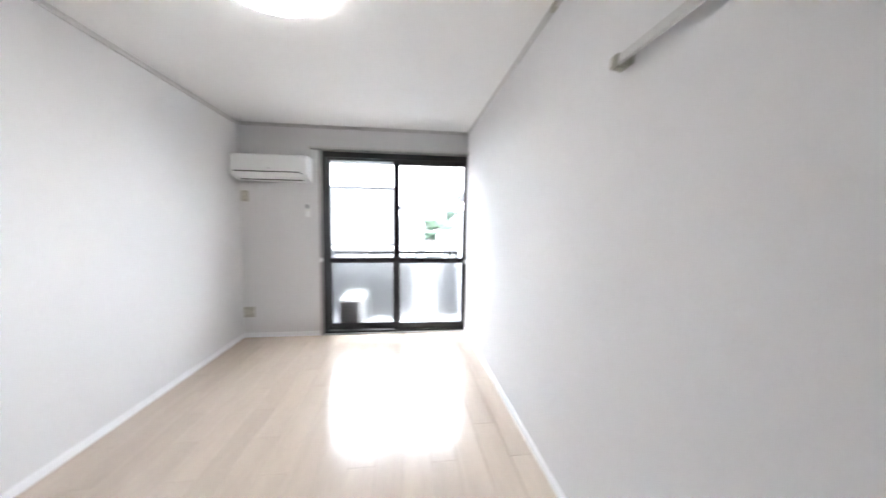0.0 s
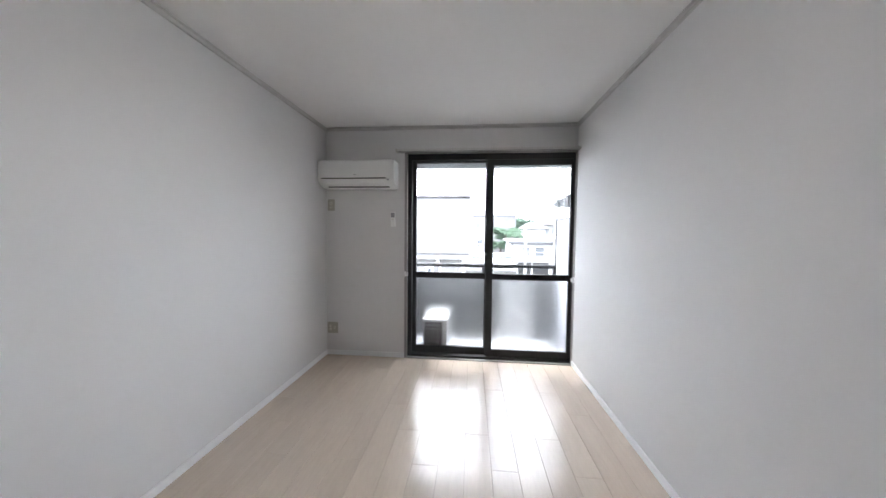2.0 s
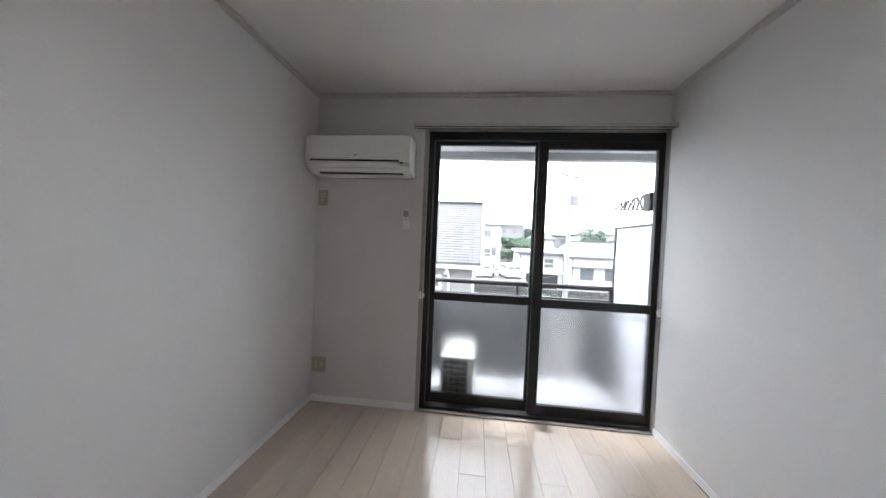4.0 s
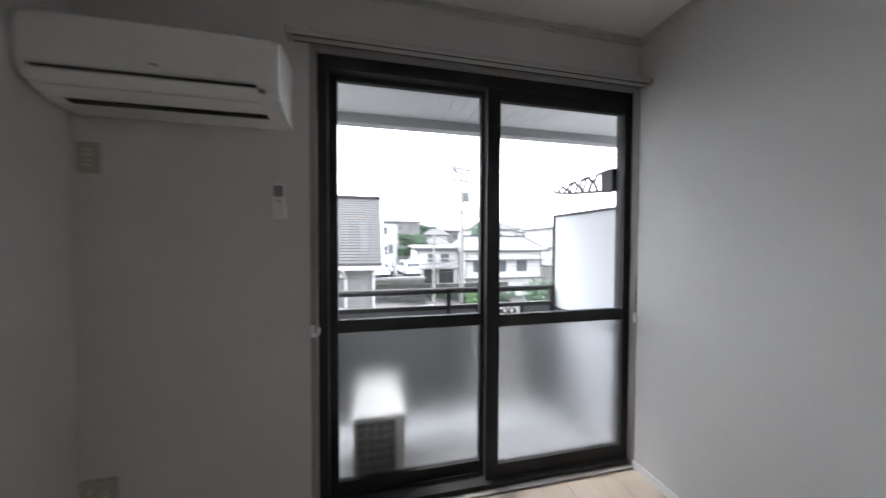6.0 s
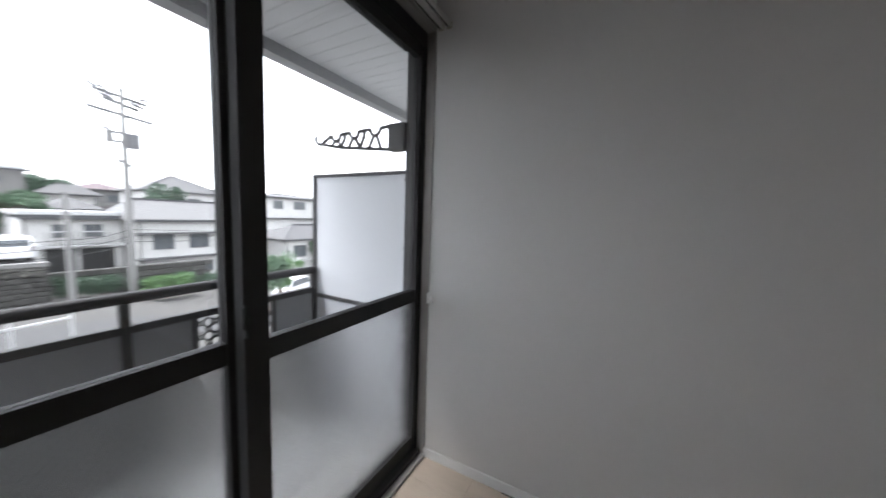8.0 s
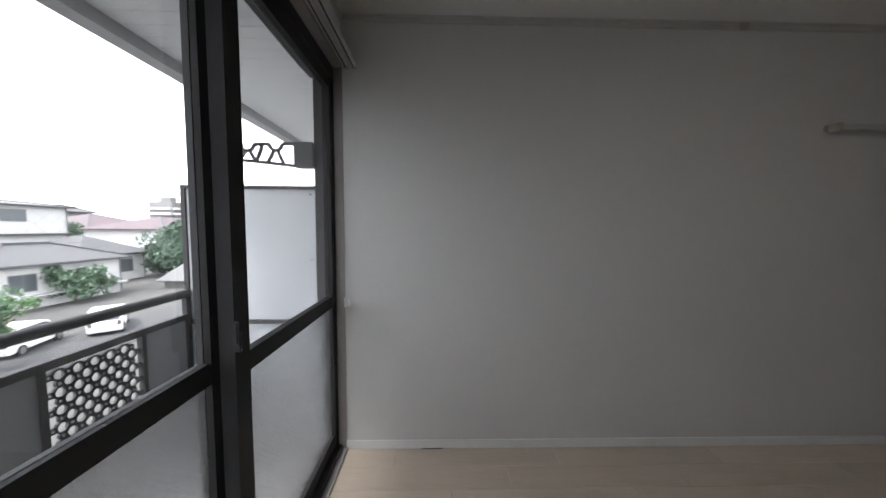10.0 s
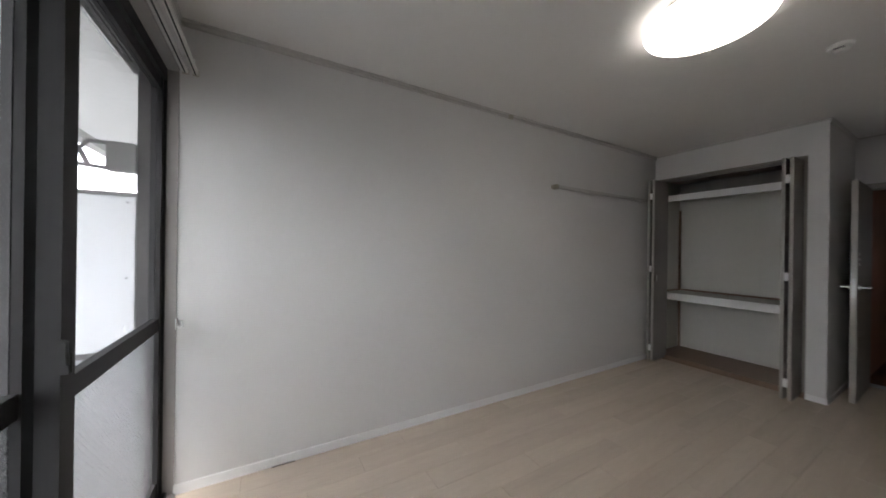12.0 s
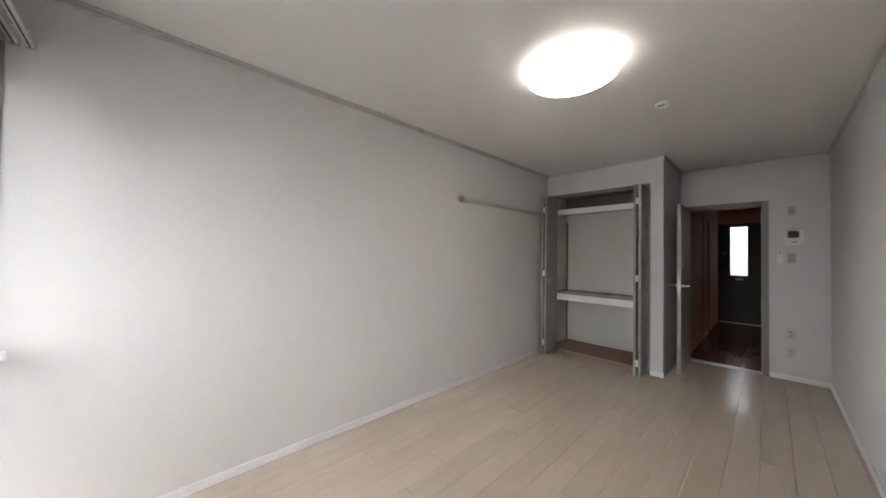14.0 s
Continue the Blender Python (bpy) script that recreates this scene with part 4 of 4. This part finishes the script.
house("white flat-roofed house with dark garages", 3.5, 8.6, 34, 41, -5, 0.55, windows=[(4.9, 5.6, -1.05, -0.2), (6.4, 7.3, -1.05, -0.2)], bands=[(0.2, 0.38, 0.6), (-1.85, -1.6, 0.5)], openings=[(4.4, 5.9, -4.0, -1.95), (6.1, 7.9, -4.0, -1.95)], balconies=[(4.4, 7.6, -1.6)])
house("white two-storey house with a grey tiled roof", 8.7, 18.2, 32, 39, -5, 0.35, 1.95, hip=0.3, roof=PALE_ROOF, windows=[(9.7, 11.0, -2.1, -0.9), (12.2, 13.6, -2.1, -0.95), (15, 16.2, -2.1, -0.95), (12.0, 12.6, -4.3, -3.4), (13.2, 13.9, -4.3, -3.4)],
      bands=[(-2.95, -2.8, 0.6), (-0.86, -0.74, 0.7)])
house("white house on the hill with a grey hipped roof", 15.2, 23.6, 50, 58, -5, 3.5, 5.7, windows=[(15.8, 17, 1.4, 2.6), (19.5, 21, 1.4, 2.6)], bands=[(0.4, 0.55, 0.8)], balconies=[(17.5, 21.5, 1.0)])
house("grey low house with a flat roof", 27, 38, 45, 53, -6, 3.6, 4.2, wall=STUCCO, windows=[(28.5, 30, 1.8, 3.0), (32, 34, 1.8, 3.0)], bands=[(0.2, 0.4, 0.6)])
house("small house with a dark roof on the hill", 8.5, 13.0, 58, 64, -5, 2.6, 4.4, wall=STUCCO, windows=[(9.4, 10.4, 0.8, 1.8)])
house("white house with a dark roof on the hill", 7.0, 10.5, 47, 52, -5, 0.9, 2.0, wall=STUCCO, windows=[(7.8, 8.6, -0.6, 0.3)])
house("white house with a faded red roof", 52, 66, 58, 72, -6, 1.0, 3.6, roof=RED_ROOF, windows=[(54, 56, -1.5, 0.2), (59, 61, -1.5, 0.2)])
house("long house with a faded red roof", 46, 62, 40, 52, -6, 0.9, 2.9, roof=RED_ROOF, windows=[(48, 50, -2, -0.6), (54, 56, -2, -0.6)])
house("white house with a grey roof", 31, 38, 36, 44, -6, -1.8, 0.2, windows=[(32, 33.2, -4, -2.6), (35, 36.4, -4, -2.6)])
house("low house with a pale hipped roof", 30.6, 34.6, 23.7, 27.3, -6, -4.2, -1.95, roof=PALE_ROOF, wall=STUCCO_GREY, windows=[(31.6, 32.6, -5.4, -4.6)])
house("long white house at the road", 20, 29, 30, 36, -6, -1.6, -0.2, windows=[(21, 22.5, -3.6, -2.4), (24, 26, -3.6, -2.4)], bands=[(-4.1, -3.95, 0.5)])

hill = random.Random(12)
for k in range(12):
    hx, hy = 4 + 5.2 * k + hill.uniform(-1, 1), hill.uniform(64, 84)
    hw, zb = hill.uniform(5, 8), land(hx, hy) - 1.0
    ze = zb + hill.uniform(5.2, 6.6)
    house("small pale house with a grey roof on the hill", hx, hx + hw, hy, hy + 6, zb, ze, ze + hill.uniform(1.0, 1.8), wall=hill.choice((STUCCO, STUCCO_GREY)), roof=hill.choice((TILE_ROOF, TILE_ROOF, RED_ROOF)),
          windows=[(hx + 0.8, hx + 2.2, ze - 2.0, ze - 0.8), (hx + 3.2, hx + 4.4, ze - 2.0, ze - 0.8)], bands=[(ze - 2.9, ze - 2.75, 0.6)])


def apartment_tower():
    ob = thing("apartment_tower", (122, 106, -6), "grey apartment tower far away", "apartment building")
    part("wall", box(122.6, 128.6, 102, 111, -6, 10.8), STUCCO_GREY, ob)
    part("roof_house", box(124.4, 127.2, 104, 108, 10.8, 12.8), STUCCO_GREY, ob)
    for k in range(6):
        z = -2.2 + 2.0 * k
        part("balcony", box(122.8, 128.4, 101, 102, z, z + 0.85), STUCCO, ob)
        part("balcony", box(121.8, 122.6, 102.5, 110.5, z, z + 0.85), STUCCO, ob)
    for k in range(1, 5):
        part("balcony_divider", box(122.6 + 1.2 * k - 0.1, 122.6 + 1.2 * k + 0.1, 101.05, 102, -6, 10.8), STUCCO_GREY, ob)


apartment_tower()


def retaining_wall():
    structure("car_park", box(-14, 2.95, 25.3, 46, -5, -1.9), ASPHALT, "raised asphalt car park", "car park")
    ob = tagged(new("retaining_wall"), "dark rubble retaining wall below the car park", "wall", kind="structure")
    ob.location = (-2, 25, -3.4)
    part("coping", box(-14, 3.05, 24.95, 25.35, -1.96, -1.75, 0.02), CONCRETE, ob)
    rng = random.Random(4)
    z = -4.4
    while z < -2.0:
        h = rng.uniform(0.24, 0.36)
        x = -6.0
        while x < 3.0:
            w = rng.uniform(0.3, 0.6)
            d = rng.uniform(0.0, 0.09)
            part("stone", box(x, min(3.0, x + w - 0.014), 25.0 - d, 25.32, z, min(-1.96, z + h - 0.014), 0.04, 1), STONE, ob)
            x += w
        z += h
    part("backing", box(-14, 2.98, 25.06, 25.3, -4.6, -1.96), STONE, ob)


retaining_wall()


def garden_wall():
    ob = tagged(new("garden_wall"), "low rough stone garden wall below the houses", "wall", kind="structure")
    ob.location = (6, 29, -4.5)
    rng = random.Random(8)
    for row in range(5):
        x = 2.9
        while x < 12:
            w = rng.uniform(0.45, 0.85)
            part("stone", box(x, x + w - 0.03, 29.0 - rng.uniform(0, 0.1), 29.35, -5.0 + 0.42 * row, -4.6 + 0.42 * row, 0.05, 1), STONE, ob)
            x += w
    part("backing", box(2.9, 12, 29.06, 29.3, -5.2, -2.95), STONE, ob)


garden_wall()


def guard_rail():
    ob = thing("guard_rail", (0, 15, -3.8), "white tubular guard rail along the road", "guard rail")
    pts = [(-6 + 1.3 * k, 13.6 + 0.22 * k + 0.5) for k in range(7)]
    for z in (-2.25, -2.6):
        part("tube", bars([[(x, y, z) for x, y in pts]], 0.07, 0.07), WHITE_PAINT, ob)
    for x, y in pts:
        part("post", cylinder(x, y, land(x, y), -2.2, 0.05, n=8), WHITE_PAINT, ob)


guard_rail()


def utility_pole(x, y, z0, z1, big):
    ob = thing("utility_pole", (x, y, z0), "grey concrete utility pole with wires" if big else "slim grey concrete service pole", "utility pole", "utility poles")
    part("shaft", cylinder(x, y, z0, z1, 0.23 if big else 0.14, 0.14 if big else 0.1, 14), CONCRETE, ob, smooth=False)
    if big:
        for z, w in ((z1 - 0.5, 1.35), (z1 - 0.95, 0.9), (z1 - 1.6, 1.6), (z1 - 4.6, 0.4)):
            arm = part("crossarm", bars([[(x - w, y - 0.1, z + 0.12), (x + w, y + 0.3, z - 0.12)]], 0.15, 0.15), POLE_STEEL, ob)
            if z > z1 - 1.5:
                for k in (-0.95, -0.6, 0.6, 0.95):
                    part("insulator", bars([[(x + k * w - 0.22, y, z + 0.3 - 0.12 * k), (x + k * w + 0.22, y, z + 0.1 - 0.12 * k)]], 0.13, 0.13), POLE_STEEL, arm)
        t = part("transformer", cylinder(x + 0.42, y, z1 - 3.6, z1 - 2.75, 0.36, n=16), POLE_STEEL, ob)
        part("switch_box", box(x - 0.85, x - 0.5, y - 0.15, y + 0.15, z1 - 3.4, z1 - 2.7, 0.03), CONCRETE, ob)
        part("bracket", bars([[(x - 0.8, y, z1 - 2.75), (x + 0.8, y, z1 - 2.75)], [(x - 1.0, y, z1 - 2.6), (x - 0.6, y, z1 - 2.6), (x - 0.6, y, z1 - 3.3), (x, y, z1 - 3.3)]], 0.12, 0.12), POLE_STEEL, ob)
        for k in range(12):
            part("step_bolt", bars([[(x - 0.25, y, z0 + 3.5 + 0.6 * k), (x + 0.25, y, z0 + 3.5 + 0.6 * k)]], 0.03, 0.03), CONCRETE, ob)


utility_pole(6.85, 27, -5, 8.65, True)
utility_pole(3.45, 23.4, -3.6, 1.9, False)


def overhead_wire(p, q, sag):
    ob = thing("overhead_wire", p, "thin black overhead wire between poles", "wire", "overhead wires")
    pts = []
    for k in range(13):
        f = k / 12
        pts.append([p[i] + (q[i] - p[i]) * f for i in range(2)] + [p[2] + (q[2] - p[2]) * f - 4 * sag * f * (1 - f)])
    part("cable", bars([pts], 0.03, 0.03), BLACK, ob)


for z, dy in ((-0.5, 0.0), (-0.9, 0.1), (-1.3, -0.1)):
    overhead_wire((3.45, 23.4 + dy, z), (6.85, 27 + dy, z + 0.3), 0.15)
    overhead_wire((6.85, 27 + dy, z + 0.3), (34, 36 + dy, z + 0.5), 0.5)
    overhead_wire((-12, 24.5 + dy, z + 0.2), (3.45, 23.4 + dy, z), 0.4)


def foliage(at, radii, count, size, seed):
    """Leaf clusters scattered through an uneven crown."""
    rng = random.Random(seed)
    verts, faces = [], []
    lumps = [(Vector((rng.uniform(-0.7, 0.7) * radii[0], rng.uniform(-0.7, 0.7) * radii[1], rng.uniform(-0.6, 0.65) * radii[2])), rng.uniform(0.2, 0.45)) for _ in range(30)]
    for _ in range(count):
        c, r = rng.choice(lumps)
        d = Vector((rng.gauss(0, 1), rng.gauss(0, 1), rng.gauss(0, 1))).normalized() * (rng.random() ** 0.4) * r
        p = Vector(at) + c + Vector((d.x * radii[0], d.y * radii[1], d.z * radii[2]))
        turn = Euler((rng.uniform(0, 6.3), rng.uniform(0, 6.3), rng.uniform(0, 6.3))).to_matrix()
        s = size * rng.uniform(0.6, 1.3)
        b = len(verts)
        for u, v, w in ((-s, 0, 0), (0, -s * 0.45, s * 0.15), (s, 0, 0), (0, s * 0.45, s * 0.15)):
            verts.append(p + turn @ Vector((u, v, w)))
        faces += [(b, b + 1, b + 2), (b, b + 2, b + 3)]
    return verts, faces


def leafy(name, parent, at, radii, count, size, seed, mat):
    verts, faces = foliage(at, radii, count, size, seed)
    base = base_of(parent)
    me = bpy.data.meshes.new(name)
    me.from_pydata([v - base for v in verts], [], faces)
    me.materials.append(mat)
    ob = new(name, me)
    ob.parent = parent
    return ob


def tree(x, y, z0, z_mid, radii, seed, mat, label, count=1800, size=0.16):
    ob = thing("tree", (x, y, z0), label, "tree", "garden trees")
    rng = random.Random(seed)
    trunk = cylinder(x, y, z0, z_mid, 0.18, 0.07, 10)
    part("trunk", trunk, BARK, ob)
    limbs = []
    for k in range(6):
        a = k * 1.05 + rng.random()
        limbs.append([(x, y, z_mid - radii[2] * 0.8), (x + math.cos(a) * radii[0] * 0.5, y + math.sin(a) * radii[1] * 0.5, z_mid + rng.uniform(-0.2, 0.5) * radii[2])])
    part("limb", bars(limbs, 0.07, 0.07), BARK, ob)
    leafy("crown", ob, (x, y, z_mid), radii, count, size, seed, mat)


tree(4.0, 41, -1.6, 1.45, (2.4, 1.3, 1.0), 1, LEAF, "wide green garden tree behind the car park", 3200, 0.15)
tree(2.9, 40, -1.9, -0.1, (1.6, 1.2, 0.8), 2, LEAF, "low green garden tree behind the car park", 1800, 0.14)
tree(9.5, 61, -3, 3.0, (3.4, 2.0, 1.9), 3, LEAF_DARK, "dark green tree on the hill", 2200, 0.26)
tree(7.0, 62, -3, 3.0, (2.2, 2.0, 2.0), 4, LEAF_DARK, "dark green tree on the hill", 1700, 0.26)
tree(15.8, 46, -4, 2.6, (2.0, 1.6, 1.5), 5, LEAF_DARK, "rounded dark green garden tree", 2000, 0.2)
tree(9.7, 17, -5, -2.3, (1.5, 1.4, 1.3), 6, LEAF, "green garden tree below the balcony", 3200, 0.11)
tree(11.6, 18.5, -5, -2.7, (1.3, 1.2, 1.1), 7, LEAF_BRIGHT, "bright green garden tree below the balcony", 2400, 0.11)
tree(42, 33, -6, -1.6, (6.4, 4.6, 4.2), 8, LEAF_DARK, "large dark green tree among the houses", 7500, 0.27)
tree(25, 30, -6, -3.2, (2.4, 2.4, 1.8), 9, LEAF, "green tree among the houses", 2200, 0.2)
for k in range(7):
    tree(5 + 7.5 * k, 59 + 4 * (k % 3), -4, 0.6 + 0.5 * (k % 2), (1.9, 1.6, 1.6), 40 + k, LEAF_DARK if k % 2 else LEAF, "green tree between hillside houses", 900, 0.26)
tree(48, 66, -6, 2.4, (1.3, 1.3, 1.6), 10, LEAF_DARK, "dark green tree among far roofs", 900, 0.24)
hedge = thing("hedge", (8.2, 25.5, -5), "bright green trimmed hedge along the road", "hedge")
leafy("leaves", hedge, (8.2, 25.5, -3.9), (1.6, 0.7, 0.8), 2200, 0.12, 11, LEAF_BRIGHT)
part("stems", bars([[(7.2 + 0.4 * k, 25.5, -5), (7.2 + 0.4 * k, 25.5, -3.9)] for k in range(6)], 0.05, 0.05), BARK, hedge)
for k, (sx, sy, sr) in enumerate(((4.2, 27.2, 0.9), (5.6, 27.6, 1.1), (7.3, 27.4, 0.8), (10.0, 27.8, 1.0), (11.8, 27.3, 0.9))):
    shrub = thing("shrub", (sx, sy, land(sx, sy)), "dark green shrub in front of the stone garden wall", "shrub", "garden shrubs")
    part("stems", bars([[(sx + 0.15 * i, sy, land(sx, sy)), (sx + 0.3 * i, sy, land(sx, sy) + sr)] for i in (-1, 0, 1)], 0.05, 0.05), BARK, shrub)
    leafy("leaves", shrub, (sx, sy, land(sx, sy) + sr * 0.8), (sr, 0.6, sr * 0.8), 1300, 0.09, 60 + k, LEAF_DARK)
ivy = thing("hanging_plants", (-1.5, 24.9, -2.1), "pale dry plants hanging over the retaining wall", "plants", kind="stuff")
for k in range(9):
    leafy("leaves", ivy, (-4.4 + 0.85 * k, 24.85, -2.2), (0.5, 0.12, 0.3), 90, 0.06, 20 + k, DRY_PLANT)


def car(x, y, z, turn, label):
    ob = thing("car", (x, y, z), label, "car", "parked cars")
    side = [(-2.1, 0.28), (-2.15, 0.75), (-1.95, 0.95), (-1.75, 1.45), (-1.35, 1.62), (0.35, 1.62), (0.75, 1.5), (1.2, 1.0), (1.95, 0.86), (2.12, 0.66), (2.12, 0.28)]
    b = extrude_profile(side, -0.84, 0.84, "y")
    bmesh.ops.bevel(b, geom=b.edges[:], offset=0.06, segments=2, affect="EDGES")
    place = Matrix.Translation((x, y, z)) @ Matrix.Rotation(radians(turn), 4, "Z") @ Matrix.Scale(0.86, 4)

    def put(name, bm, mat, owner, text=""):
        bmesh.ops.transform(bm, matrix=place, verts=bm.verts[:])
        return part(name, bm, mat, owner, text)
    body = put("body", b, CAR_PAINT, ob)
    glass_line = [(-1.72, 1.02), (-1.6, 1.4), (-1.3, 1.53), (0.3, 1.53), (0.66, 1.42), (1.0, 1.02)]
    for s in (-1, 1):
        put("side_window", extrude_profile(glass_line, s * 0.835, s * 0.85, "y"), WINDOW_DARK, ob)
    put("windscreen", bars([[(0.98, -0.72, 1.25), (0.98, 0.72, 1.25)]], 0.52, 0.02, (0.8, 0, 0.62)), WINDOW_DARK, ob)
    put("rear_window", bars([[(-1.88, -0.7, 1.2), (-1.88, 0.7, 1.2)]], 0.42, 0.02, (-1, 0, 0.35)), WINDOW_DARK, ob)
    for u in (-1.3, 1.3):
        for s in (-1, 1):
            w = put("wheel", cylinder(u, 0.31, s * 0.78 - 0.1, s * 0.78 + 0.1, 0.31, n=18, axis="y"), RUBBER, ob)
            put("rim", cylinder(u, 0.31, s * 0.885 - 0.006, s * 0.885 + 0.006, 0.2, n=14, axis="y"), METAL, w)
    for s in (-1, 1):
        put("headlight", box(2.08, 2.13, s * 0.62 - 0.14, s * 0.62 + 0.14, 0.62, 0.76, 0.01), GREY_PLASTIC, ob)
        put("tail_light", box(-2.16, -2.1, s * 0.68 - 0.1, s * 0.68 + 0.1, 0.7, 0.98, 0.01), RED_ROOF, ob)


car(-0.35, 28.2, -1.9, 82, "white car parked on the raised car park")
car(1.95, 28.6, -1.9, 100, "white car parked on the raised car park")
car(17.5, 19.5, -5.0, 40, "white car parked beside the road")
car(14.2, 20.5, -5.0, 20, "pale car parked beside the road")

# ---- floor planks ----


def plank_mesh(name, w, l, mat):
    """One board with a small chamfer, its top at z = 0."""
    g, c = 0.0004, 0.0011
    a, b = w / 2 - g, l / 2 - g
    bm = bmesh.new()
    low = [bm.verts.new((x, y, -0.0115)) for x, y in ((-a, -b), (a, -b), (a, b), (-a, b))]
    mid = [bm.verts.new((x, y, -c)) for x, y in ((-a, -b), (a, -b), (a, b), (-a, b))]
    top = [bm.verts.new((x, y, 0)) for x, y in ((-a + c, -b + c), (a - c, -b + c), (a - c, b - c), (-a + c, b - c))]
    for i in range(4):
        j = (i + 1) % 4
        bm.faces.new((low[i], low[j], mid[j], mid[i]))
        bm.faces.new((mid[i], mid[j], top[j], top[i]))
    bm.faces.new(top)
    return mesh_from(bm, name, mat)


def lay_planks(owner, x_left, x_right, y_back, y_front, first_edge, width, length, y_joint, mat):
    shared = {}
    k = 0
    while True:
        hi = first_edge - width * (k - 1)
        lo = hi - width
        if hi <= x_left + 0.003:
            break
        hi, lo = min(hi, x_right), max(lo, x_left)
        cuts = [y_back]
        y = y_joint + ((k + 1) % 3) * length / 3
        while y > y_back:
            y -= length
        while y < y_front:
            if y > y_back + 0.01:
                cuts.append(y)
            y += length
        cuts.append(y_front)
        for a, b in zip(cuts, cuts[1:]):
            key = (round(hi - lo, 4), round(b - a, 4))
            if key not in shared:
                shared[key] = plank_mesh("plank", hi - lo, b - a, mat)
            ob = new("plank", shared[key])
            ob.location = ((hi + lo) / 2, (a + b) / 2, 0)
            ob.parent = owner
        k += 1


lay_planks(floor, W, 0.0, BACK - 0.0, -0.002, -0.146, 0.15, 0.909, -1.506, PLANK)
lay_planks(hall_floor, -2.45, -1.40, HALL_END, BACK - 0.112, -1.45, 0.15, 0.909, -6.3, HALL_PLANK)
